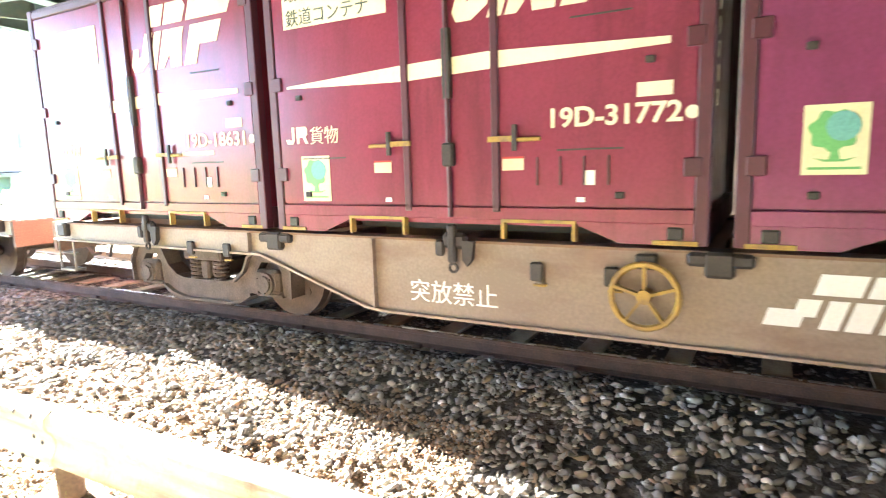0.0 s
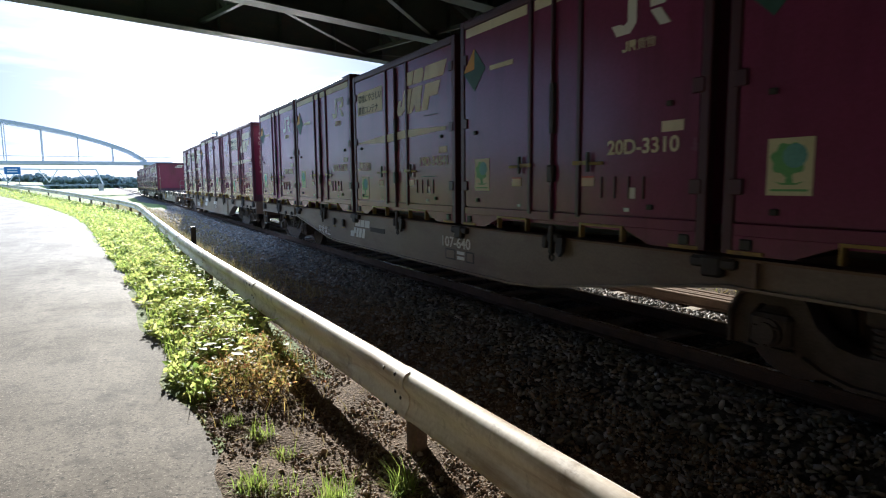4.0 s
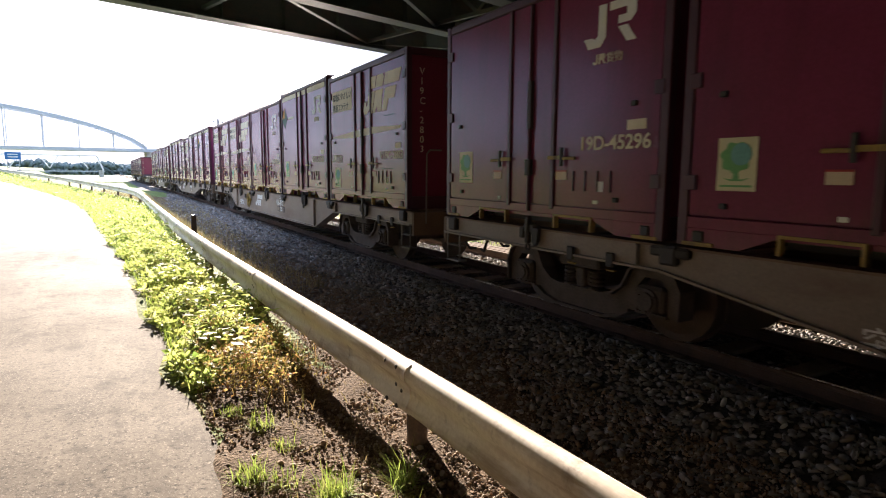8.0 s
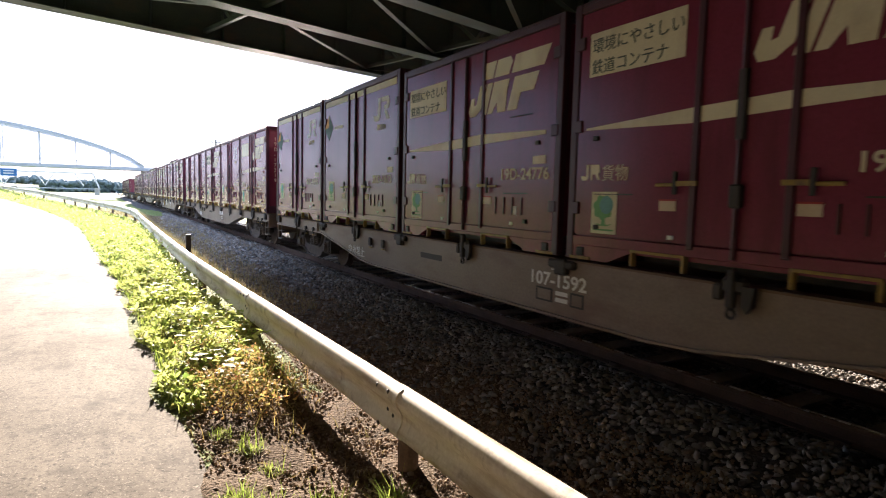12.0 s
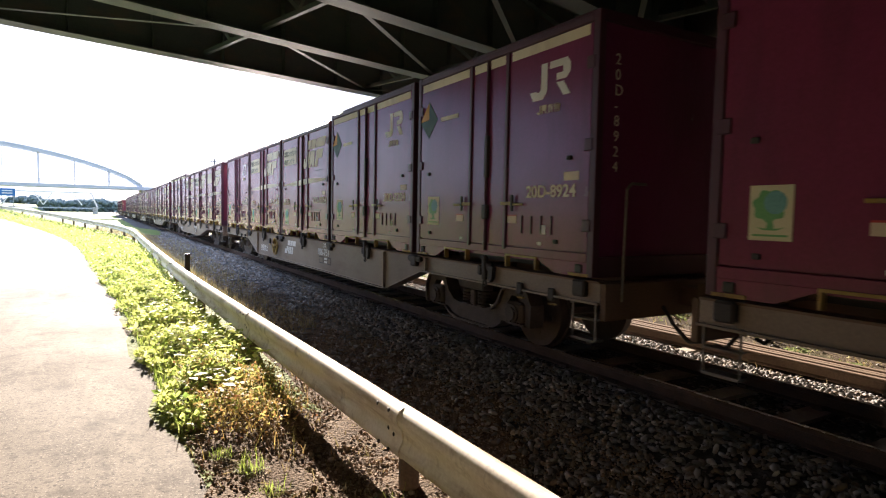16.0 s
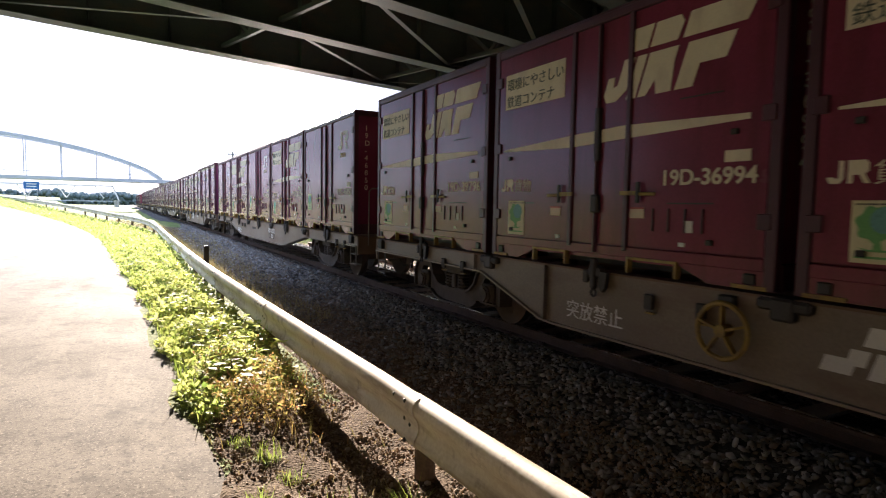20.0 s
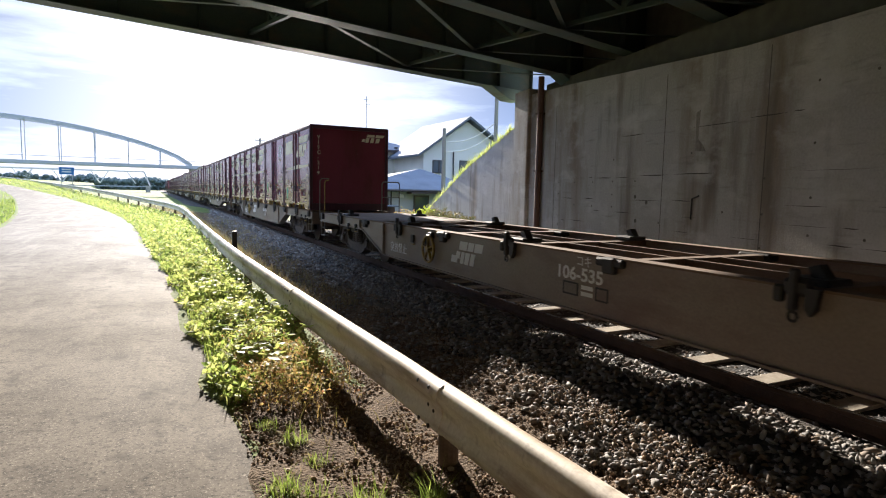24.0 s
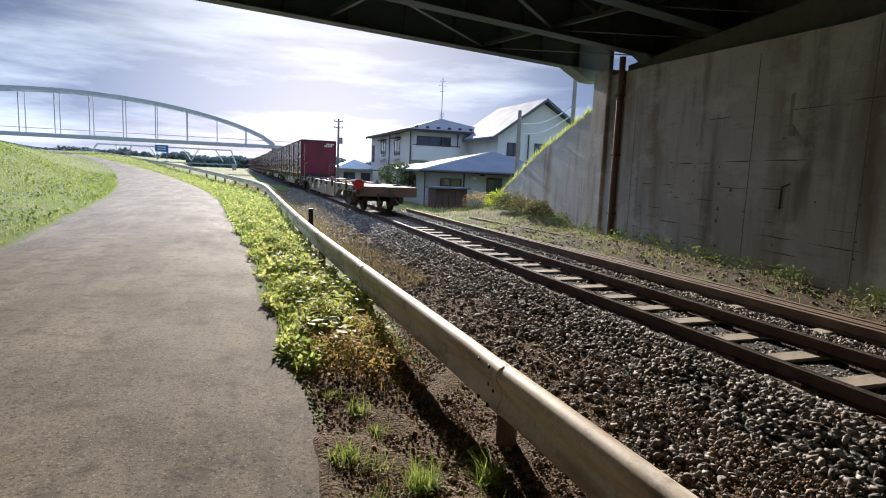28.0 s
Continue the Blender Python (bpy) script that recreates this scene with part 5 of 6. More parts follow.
def build_wagon(kind, number, empty):
    w = thing("container_wagon", f"grey-brown flat container wagon, {'empty' if empty else 'loaded'}, with fish-belly side sills", "wagon", group="container wagons")
    xs = 1.18
    for s in (-1, 1):
        sill = part("side_sill", prism(bmesh.new(), side_profile(kind), "x", s * (xs - 0.02), s * xs), "wagon_grey", w)
        fl = bmesh.new()
        pr = side_profile(kind)[1:-1]
        for p, q in zip(pr, pr[1:]):
            beam(fl, (s * (xs - 0.06), p[0], p[1]), (s * (xs - 0.06), q[0], q[1]), 0.2, 0.022)
        part("bottom_flange", fl, "wagon_grey", sill)
        part("top_flange", boxes((s * (xs - 0.16), s * (xs + 0.02), -9.65, 9.65, 0.98, 1.0)), "deck_rust", sill)
        for y in ((-4.65, 4.65, -6.15, 6.15) if kind == "106" else (-6.15, 6.15)):
            part("rib", boxes((s * xs, s * (xs + 0.05), y - 0.012, y + 0.012, 0.37 if abs(y) < 5 else 0.79, 0.978)), "wagon_grey", sill)
    for y in (-9.5, -7.1, -5.2, -3.9, -2.0, 0, 2.0, 3.9, 5.2, 7.1, 9.5):
        part("cross_member", boxes((-1.16, 1.16, y - 0.07, y + 0.07, 0.8, 0.975)), "deck_rust", w)
    for x in (-0.28, 0.28):
        part("centre_sill", boxes((x - 0.02, x + 0.02, -9.65, 9.65, 0.62, 0.972)), "deck_rust", w)
    if empty:
        part("end_deck", boxes((-1.16, 1.16, -9.66, -5.4, 0.978, 0.992)), "deck_rust", w, "rusty steel deck plate")
        part("end_deck", boxes((-1.16, 1.16, 5.4, 9.66, 0.978, 0.992)), "deck_rust", w, "rusty steel deck plate")
    # container locks
    for i in range(6):
        y = -2.5 * PITCH + i * PITCH
        y = max(-9.4, min(9.4, y))
        for s in (-1, 1):
            lk = bmesh.new()
            if 0 < i < 5:
                box(lk, s * (xs - 0.2), s * (xs + 0.06), y - 0.2, y + 0.2, 0.9, 0.99, bevel=0.02)
            box(lk, s * (xs - 0.14), s * (xs + 0.07), y - 0.09, y + 0.09, 0.83, 1.0, bevel=0.02)
            part("container_lock", lk, "black_steel", w)
    for i in range(5):
        y = -2 * PITCH + i * PITCH
        lv = bmesh.new()
        x = -xs - 0.02
        box(lv, x - 0.04, x + 0.03, y - 0.13, y + 0.09, 0.93, 1.06, bevel=0.03)
        box(lv, x - 0.06, x, y - 0.04, y + 0.03, 0.82, 1.13, bevel=0.015)
        prism(lv, [(y - 0.2, 1.0), (y - 0.1, 1.0), (y - 0.1, 0.85), (y - 0.14, 0.8), (y - 0.18, 0.85)], "x", x - 0.05, x)
        box(lv, x - 0.045, x, y + 0.07, y + 0.15, 0.87, 1.0, bevel=0.015)
        torus(lv, (x - 0.03, y - 0.01, 0.78), "x", 0.035, 0.012, 12, 5)
        part("lever_gear", lv, "black_steel", w, "black lashing gear")
        if empty:
            for s in (-1, 1):
                st = box(bmesh.new(), s * (xs - 0.1), s * (xs - 0.42), y - 0.16, y + 0.16, 0.985, 1.05, bevel=0.02)
                prism(st, [(y - 0.1, 1.04), (y + 0.02, 1.04), (y + 0.06, 1.12), (y - 0.02, 1.15)], "x", s * (xs - 0.3), s * (xs - 0.2))
                part("fold_down_stop", st, "black_steel", w)
        for dy in (-0.7, -1.25) if i not in (1, 2) else ():
            hk = bmesh.new()
            box(hk, x - 0.03, x + 0.01, y + dy - 0.05, y + dy + 0.05, 0.72, 0.86, bevel=0.012)
            part("hook", hk, "black_steel", w)
            part("hook_mark", boxes((x - 0.034, x + 0.0, y + dy - 0.08, y + dy + 0.02, 0.685, 0.7)), "yellow", w)
    for y in (-7.1, 7.1):
        build_bogie(w, y, WHEELS)
    # ends: headstock, coupler, steps, grab rails
    for s in (-1, 1):
        e = part("headstock", boxes((-1.18, 1.18, s * 9.66, s * 9.72, 0.62, 0.98)), "deck_rust", w)
        cp = bmesh.new()
        box(cp, -0.09, 0.09, s * 9.7, s * 10.02, 0.72, 0.92, bevel=0.02)
        prism(cp, [(-0.16, s * 9.98), (0.16, s * 9.98), (0.17, s * 10.14), (0.02, s * 10.2), (-0.1, s * 10.12)], "z", 0.66, 0.98)
        part("coupler", cp, "rust", e)
        for hx in (-0.35, 0.3):
            part("brake_hose", bent(bmesh.new(), [(hx, s * 9.72, 0.72), (hx, s * 9.86, 0.55), (hx + 0.05, s * 10.0, 0.4), (hx + 0.08, s * 10.12, 0.42)], 0.022), "black_steel", e)
        for sx in (-1, 1) if not (empty and s < 0) else ():
            stp = bmesh.new()
            a, b = s * 9.28, s * 9.6
            bent(stp, [(sx * 1.18, a, 0.8), (sx * 1.18, a, 0.4), (sx * 1.18, b, 0.4), (sx * 1.18, b, 0.8)], 0.013)
            box(stp, sx * 1.06, sx * 1.2, a, b, 0.385, 0.41)
            box(stp, sx * 1.1, sx * 1.19, a, b, 0.6, 0.612)
            part("step", stp, "step_steel", w, "grey step iron")
        if (kind == "106" or s < 0) and not empty:
            gr = bmesh.new()
            bent(gr, [(-0.96, s * 9.72, 0.8), (-0.96, s * 9.74, 1.9), (-0.9, s * 9.74, 1.96), (-0.7, s * 9.74, 1.96)], 0.014, 8)
            part("grab_rail", gr, "step_steel", w)
        if kind == "106" and s > 0:
            if empty:
                part("grab_rail", bent(bmesh.new(), [(-1.1, s * 9.6, 1.0), (-1.1, s * 9.6, 1.82), (-1.07, s * 9.6, 1.88), (-0.98, s * 9.6, 1.9)], 0.016, 8), "yellow", w, "yellow hand rail")
            hr = bent(bmesh.new(), [(1.12, s * 9.6, 1.0), (1.12, s * 9.6, 1.84), (1.08, s * 9.6, 1.89), (0.62, s * 9.6, 1.89), (0.58, s * 9.6, 1.84), (0.58, s * 9.6, 1.0)], 0.016, 8)
            rod(hr, (0.58, s * 9.6, 1.45), (1.12, s * 9.6, 1.45), 0.012, 6)
            part("hand_rail", hr, "step_steel", w, "grey steel hand rail frame")
    # brake wheel and markings
    if kind == "106":
        bw = bmesh.new()
        torus(bw, (0, 0, 0), "x", 0.22, 0.022, 28, 6)
        for i in range(5):
            a = 2 * math.pi * i / 5 + 0.3
            beam(bw, (0, 0, 0), (0, 0.21 * math.cos(a), 0.21 * math.sin(a)), 0.045, 0.02)
        rod(bw, (-0.03, 0, 0), (0.08, 0, 0), 0.05, 12)
        part("brake_wheel", bw, "yellow", w, "yellow spoked hand brake wheel", pose(-xs - 0.08, 2.38, 0.68))
        part("wheel_bracket", boxes((-xs - 0.06, -xs + 0.01, 2.31, 2.45, 0.86, 0.96), bevel=0.01), "black_steel", w)
    else:
        part("slot", boxes((-xs - 0.004, -xs + 0.01, 0.62, 1.26, 0.7, 0.78)), "black_steel", w)
    part("warning", TEXTS["warn"], "white", w, "white stencilled lettering", pose(-xs - 0.003, 4.3, 0.48))
    shift = -0.45 if kind == "107" else -0.1      # where the number stands along the sill
    part("class_mark", TEXTS["class"], "white", w, "", pose(-xs - 0.003, -1.27 + shift, 0.86))
    part("wagon_number", TEXTS["wagon" + number], "white", w, "", pose(-xs - 0.003, -0.92 + shift, 0.69))
    for a, b in ((-1.32, -1.05), (-1.8, -1.6)):
        dp = part("data_panel", boxes((-xs - 0.003, -xs + 0.004, a + shift, b + shift, 0.51, 0.66)), "black_steel", w, "black-edged data panel")
        part("panel_face", boxes((-xs - 0.005, -xs - 0.003, a + shift + 0.025, b + shift - 0.025, 0.53, 0.64)), "wagon_grey", dp)
    for z in (0.6, 0.53):
        part("small_print", boxes((-xs - 0.003, -xs + 0.004, -1.56 + shift, -1.37 + shift, z, z + 0.045)), "white", w)
    for a, b, z0, z1 in ((0.0, 0.2, 0.55, 0.66), (0.14, 0.26, 0.62, 0.73), (0.3, 0.4, 0.55, 0.73), (0.2, 0.44, 0.76, 0.89), (0.43, 0.56, 0.55, 0.73), (0.47, 0.64, 0.76, 0.89), (0.6, 0.72, 0.55, 0.73), (0.67, 0.9, 0.76, 0.89)) if kind == "106" or number == "107-640" else ():
        em = bmesh.new()
        prism(em, [(-a - 0.3 * (z0 - 0.48), z0), (-b - 0.3 * (z0 - 0.48), z0), (-b - 0.3 * (z1 - 0.48), z1), (-a - 0.3 * (z1 - 0.48), z1)], "x", -xs - 0.004, -xs)
        part("emblem_stroke", em, "white", w, "pale slanted stroke of an emblem", pose(0, 1.7 if kind == "106" else 2.3, 0))
    return w


# wagons from the last to the first: class, number, containers from the front
CONSIST = [
    ("106", "106-535", []),
    ("106", "106-1018", [("logo_text", "19D-39796"), ("logo_text", "19D-36994"), ("logo_text", "19D-40018"), ("plain", "19D-46310"), ("logo", "V19C-219")]),
    ("107", "107-1092", [("plain", "19D-45245"), ("logo", "19D-13197"), ("plain", "19D-50746"), ("logo_text", "19D-20315"), ("plain", "19D-46850")]),
    ("106", "106-751", [("plain", "19D-44429"), ("logo_text", "19D-41600"), ("logo_text", "19D-19254"), ("tall", "20D-2204"), ("tall", "20D-8924")]),
    ("107", "107-1592", [("tall", "20D-4098"), ("tall", "20D-1613"), ("logo_text", "19D-24776"), ("logo_text", "19D-19048"), ("logo", "19D-27711")]),
    ("107", "107-188", [("plain", "19D-45296"), ("plain", "19D-50302"), ("logo_text", "19D-24747"), ("plain", "19D-46868"), ("logo", "19D-17219")]),
    ("106", "106-812", [("logo_text", "V19C-5458"), ("logo_text", "V19C-5930"), ("plain", "19D-47020"), ("tall", "20D-5060"), ("logo_text", "V19C-2803")]),
    ("107", "107-640", [("tall", "20D-3706"), ("tall", "20D-3730"), ("logo_text", "19D-34541"), ("tall", "20D-3310"), ("tall", "20D-3517")]),
    ("106", "106-644", [("logo", "19D-18631"), ("logo_text", "19D-31772"), ("tall", "20D-2339"), ("plain", "19D-46099"), ("logo_text", "19D-35076")]),
    ("106", "106-329", []),
    ("107", "107-915", [("plain", "19D-44871"), ("logo", "19D-21906"), ("plain", "19D-45733"), ("logo", "19D-30082"), ("logo", "V19C-518")]),
    ("107", "107-402", [("logo", "19D-28810"), ("plain", "19D-47765"), ("tall", "20D-1188"), ("plain", "19D-44016"), ("logo", "19D-32270")]),
]


def build_train():
    TEXTS["warn"], TEXTS["class"] = text_mesh("突放禁止", 0.205), text_mesh("コキ", 0.13)
    for k, (kind, number, load) in enumerate(CONSIST):
        TEXTS["wagon" + number] = text_mesh(number, 0.2, wide=1.2, bold=0.004)
        w = build_wagon(kind, number, not load)
        front = (k - 1) * WAGON            # where the first container's front stands, against train_s
        CARRIED.append((w, front - (4 * PITCH + CON_L) / 2, 0.0))
        for i, (ck, num) in enumerate(load):
            add_container(ck, num, front - i * PITCH)
        if k == 0:
            tail = bmesh.new()
            rod(tail, (-1.1, -9.79, 1.06), (-1.1, -9.75, 1.06), 0.2, 28)
            torus(tail, (-1.1, -9.79, 1.06), "y", 0.19, 0.012, 28, 5)
            part("tail_disc", tail, "red", w, "round red tail marker disc")
            part("disc_bracket", boxes((-1.14, -1.06, -9.75, -9.72, 0.7, 1.1)), "black_steel", w)
        if k == 1:
            c5 = CARRIED[-1][0]
            em = bmesh.new()
            for a, b, z0, z1 in ((0.0, 0.1, 2.08, 2.16), (0.12, 0.22, 2.06, 2.2), (0.16, 0.4, 2.22, 2.3), (0.27, 0.38, 2.06, 2.2), (0.44, 0.56, 2.06, 2.2), (0.44, 0.7, 2.22, 2.3)):
                prism(em, [(0.35 + a, z0), (0.35 + b, z0), (0.39 + b, z1), (0.39 + a, z1)], "y", -CON_L / 2 - 0.006, -CON_L / 2 - 0.002)
            part("end_emblem", em, "cream", c5, "cream slanted emblem of plain strokes")


build_train()


# ---- plants ----
LEAF_V = [(0, 0, 0), (0.28, 0.45, 0.1), (0, 1, 0.02), (-0.28, 0.45, 0.1), (0, 0.5, 0.0)]
LEAF_F = [(0, 1, 4), (1, 2, 4), (2, 3, 4), (3, 0, 4)]
BLADE_V = [(-0.5, 0, 0), (0.5, 0, 0), (-0.38, 0.12, 0.55), (0.38, 0.12, 0.55), (0, 0.42, 1)]
BLADE_F = [(0, 1, 3), (0, 3, 2), (2, 3, 4)]


def leaves(name, material, pos, size, label, category="weeds", up=False):
    n = len(pos)
    s = size[:, None] * RNG.uniform(0.75, 1.2, (n, 3))
    return tagged(new(name, scatter(name, material, LEAF_V, LEAF_F, pos, turns(n, RNG, not up), s)), label, category, kind="stuff")


def blades(name, material, pos, height, width, label, category="grass", spread=(-0.15, 0.35)):
    n = len(pos)
    a = RNG.uniform(0, 2 * np.pi, n)
    o, i = np.zeros(n), np.ones(n)
    lean = RNG.uniform(*spread, n)
    rz = np.stack([np.cos(a), -np.sin(a), o, np.sin(a), np.cos(a), o, o, o, i], -1).reshape(n, 3, 3)
    rx = np.stack([i, o, o, o, np.cos(lean), np.sin(lean), o, -np.sin(lean), np.cos(lean)], -1).reshape(n, 3, 3)
    s = np.stack([width, height, height], -1) * RNG.uniform(0.7, 1.2, (n, 1))
    return tagged(new(name, scatter(name, material, BLADE_V, BLADE_F, pos, rz @ rx, s)), label, category, kind="stuff")


def clumpy(x, y, s, seed):
    """A soft random field between 0 and 1, for patches."""
    v = np.sin(x * 2.1 / s + seed) * np.sin(y * 1.7 / s + 2 * seed) + 0.6 * np.sin((x + y) * 3.3 / s + seed * 3) * np.sin((x - y) * 2.7 / s)
    return np.clip(0.5 + 0.4 * v, 0, 1)


def build_plants():
    # broad-leaved weeds on the verge between road and barrier
    lp, ls, gp, gh, gw = [], [], [], [], []
    for y0, y1, n, big in ((4.95, 9, 19000, 1.0), (9, 16, 19000, 1.2), (16, 30, 20000, 1.5), (30, 60, 15000, 1.9), (60, 115, 11000, 2.6)):
        y = RNG.uniform(y0, y1, n)
        u = RNG.uniform(0, 1, n)
        a, b = road_r(y) + 0.02 + 0.1 * np.sin(y * 3.1) * (y < 16), fence_x(y) - 0.06
        x = a + (b - a) * u
        tall = 0.06 + 0.27 * clumpy(x, y, 0.5, 1.0) ** 1.3 * np.clip(u * 4, 0.2, 1)
        z = ground_z(x, y) + tall * RNG.uniform(0, 1, n) ** 0.6 * (1.0 if y0 < 30 else 0.55)
        keep = (RNG.uniform(0, 1, n) < 0.35 + 0.65 * clumpy(x, y, 0.4, 2.2)) & (y > 4.95 + 0.85 * u + 0.25 * np.sin(x * 9))
        lp.append(np.stack([x, y, z], -1)[keep])
        ls.append((0.024 + 0.07 * RNG.uniform(0, 1, keep.sum()) ** 2) * big)
        m = int(n * 0.22)
        y = RNG.uniform(y0, y1, m)
        a, b = road_r(y) + 0.0, fence_x(y) - 0.05
        x = a + (b - a) * RNG.uniform(0, 1, m)
        keep = y > 5.05 + 0.25 * np.sin(x * 9)
        x, y = x[keep], y[keep]
        gp.append(np.stack([x, y, ground_z(x, y) - 0.01], -1))
        gh.append(RNG.uniform(0.06, 0.17, len(x)) * (1.0 if y0 < 30 else 1.2))
        gw.append(RNG.uniform(0.006, 0.011, len(x)) * big)
    leaves("verge_weeds", "leaf", np.concatenate(lp), np.concatenate(ls), "bright green leafy weeds between road edge and barrier")
    blades("verge_grass", "grass", np.concatenate(gp), np.concatenate(gh), np.concatenate(gw), "green grass on the road verge")
    # larger leaves and a few bright ones against the barrier
    n = 420
    x, y = RNG.uniform(0.65, 1.45, n), RNG.uniform(5.2, 13, n)
    leaves("broad_leaves", "leaf", np.stack([x, y, ground_z(x, y) + RNG.uniform(0.12, 0.36, n)], -1), RNG.uniform(0.07, 0.14, n), "large bright green leaves among verge weeds", up=True)
    # browning stalks at the near end of the weeds
    n = 6500
    x, y = RNG.normal(1.06, 0.27, n), RNG.normal(5.65, 0.65, n)
    keep = (x > 0.62) & (x < 1.52) & (y > 4.6)
    x, y = x[keep], y[keep]
    leaves("brown_weeds", "dry", np.stack([x, y, ground_z(x, y) + (0.1 + 0.2 * clumpy(x, y, 0.3, 1.7)) * RNG.uniform(0, 1, len(x)) ** 0.7], -1), RNG.uniform(0.015, 0.042, len(x)), "yellow-brown withering weeds by the barrier")
    x, y = RNG.normal(1.1, 0.27, 420), RNG.normal(5.55, 0.6, 420)
    blades("brown_stalks", "dry", np.stack([x, y, ground_z(x, y) - 0.01], -1), 0.1 + 0.28 * RNG.uniform(0, 1, 420) ** 1.7, RNG.uniform(0.004, 0.007, 420), "thin reddish-brown weed stalks", "weeds", (-0.2, 0.9))
    # separate tufts on the bare soil
    for cx, cy, r, h, n in ((0.83, 4.03, 0.09, 0.13, 130), (0.61, 3.34, 0.1, 0.14, 150), (0.98, 2.94, 0.09, 0.2, 230), (1.35, 2.85, 0.07, 0.2, 170), (0.75, 3.23, 0.14, 0.1, 120), (0.62, 2.72, 0.12, 0.14, 150), (1.16, 2.51, 0.12, 0.15, 140), (0.9, 3.69, 0.1, 0.08, 90), (0.69, 4.35, 0.08, 0.09, 70)):
        a, q = RNG.uniform(0, 2 * np.pi, n), r * RNG.uniform(0, 1, n) ** 0.6
        x, y = cx + q * np.cos(a), cy + q * np.sin(a)
        blades("grass_tuft", "grass", np.stack([x, y, ground_z(x, y) + 0.01], -1), RNG.uniform(0.5, 1.15, n) * h, RNG.uniform(0.004, 0.007, n), "small green grass tuft on bare soil", "grass tuft", (-0.1, 1.0))
    # dry litter over the soil
    n = 1600
    x, y = RNG.uniform(0.6, 2.6, n), RNG.uniform(2.0, 8.4, n)
    s = scatter("dry_litter", "straw", BLADE_V, BLADE_F, np.stack([x, y, ground_z(x, y) + 0.03], -1), turns(n, RNG), np.stack([np.full(n, 0.006), RNG.uniform(0.03, 0.1, n), RNG.uniform(0.03, 0.1, n)], -1))
    tagged(new("dry_litter", s), "dry straw and stalk litter on soil", "litter", kind="stuff")
    # straw-coloured grass beyond the barrier
    n = 20000
    y = 9.5 + 42 * RNG.uniform(0, 1, n) ** 1.3
    x = fence_x(y) + 0.25 + RNG.uniform(0, 1, n) ** 1.3 * (1.1 + 0.03 * y)
    keep = RNG.uniform(0, 1, n) < clumpy(x, y, 0.7, 4) * 1.2
    x, y = x[keep], y[keep]
    blades("dry_grass", "straw", np.stack([x, y, np.maximum(ground_z(x, y), BED_Z(x, y)) - 0.02], -1), RNG.uniform(0.08, 0.3, len(x)), RNG.uniform(0.006, 0.014, len(x)), "dry straw-coloured grass beside the ballast")
    # levee
    gp, gh, gw = [], [], []
    for y0, y1, n, h in ((11, 26, 30000, 0.11), (26, 60, 26000, 0.17), (60, 130, 9000, 0.3)):
        y = RNG.uniform(y0, y1, n)
        x = road_l(y) - 0.05 - RNG.uniform(0, 1, n) ** 1.2 * (9 if y0 < 60 else 14)
        keep = RNG.uniform(0, 1, n) < 0.4 + 0.6 * clumpy(x, y, 1.2, 6)
        x, y = x[keep], y[keep]
        gp.append(np.stack([x, y, ground_z(x, y) - 0.02], -1))
        gh.append(RNG.uniform(0.5, 1.2, len(x)) * h)
        gw.append(RNG.uniform(0.012, 0.022, len(x)) * (1 if y0 < 26 else 2))
    blades("levee_grass", "grass", np.concatenate(gp), np.concatenate(gh), np.concatenate(gw), "green grass on the levee slope", spread=(-0.2, 1.2))
    n = 16000
    y = 11 + 45 * RNG.uniform(0, 1, n) ** 1.3
    x = road_l(y) - 0.05 - RNG.uniform(0, 1, n) * 9
    q = clumpy(x, y, 0.9, 5) * clumpy(x, y, 2.6, 9)
    keep = RNG.uniform(0, 1, n) < 3.2 * q ** 1.8
    x, y, q = x[keep], y[keep], q[keep]
    leaves("levee_weeds", "levee_leaf", np.stack([x, y, ground_z(x, y) + RNG.uniform(0.02, 0.34, len(x)) * (0.4 + q)], -1), RNG.uniform(0.05, 0.14, len(x)), "clumps of leafy weeds on the grassy levee")
    # growth by the wall, along the spare rails and on the wing wall
    n = 24000
    y = RNG.uniform(3, 34, n)
    x = 7.7 + RNG.uniform(0, 1, n) * (WALL_X + WALL_K * y - 7.8)
    keep = (RNG.uniform(0, 1, n) < 1.4 * clumpy(x, y, 0.8, 8) ** 1.5 * np.clip((y - 8) / 8, 0.06, 1))
    x, y = x[keep], y[keep]
    blades("track_grass", "grass", np.stack([x, y, ground_z(x, y) - 0.02], -1), RNG.uniform(0.04, 0.18, len(x)), RNG.uniform(0.006, 0.012, len(x)), "weedy grass between the track and the wall")
    # dead stalks and leaf litter along the foot of the wall
    n = 2600
    y = RNG.uniform(3, 19, n)
    x = WALL_X + WALL_K * y - 0.05 - RNG.uniform(0, 1, n) ** 1.4 * 1.7
    s = scatter("wall_foot_litter", "straw", BLADE_V, BLADE_F, np.stack([x, y, ground_z(x, y) + 0.035], -1), turns(n, RNG), np.stack([RNG.uniform(0.006, 0.02, n), RNG.uniform(0.04, 0.16, n), RNG.uniform(0.03, 0.1, n)], -1))
    tagged(new("wall_foot_litter", s), "dead stalks and leaves at the foot of the wall", "litter", kind="stuff")
    n = 5200
    y = RNG.uniform(5, 19, n)
    x = WALL_X + WALL_K * y - 0.06 - RNG.uniform(0, 1, n) ** 2 * 0.5
    keep = RNG.uniform(0, 1, n) < clumpy(x, y, 0.45, 7) ** 2.2 * 1.3
    x, y = x[keep], y[keep]
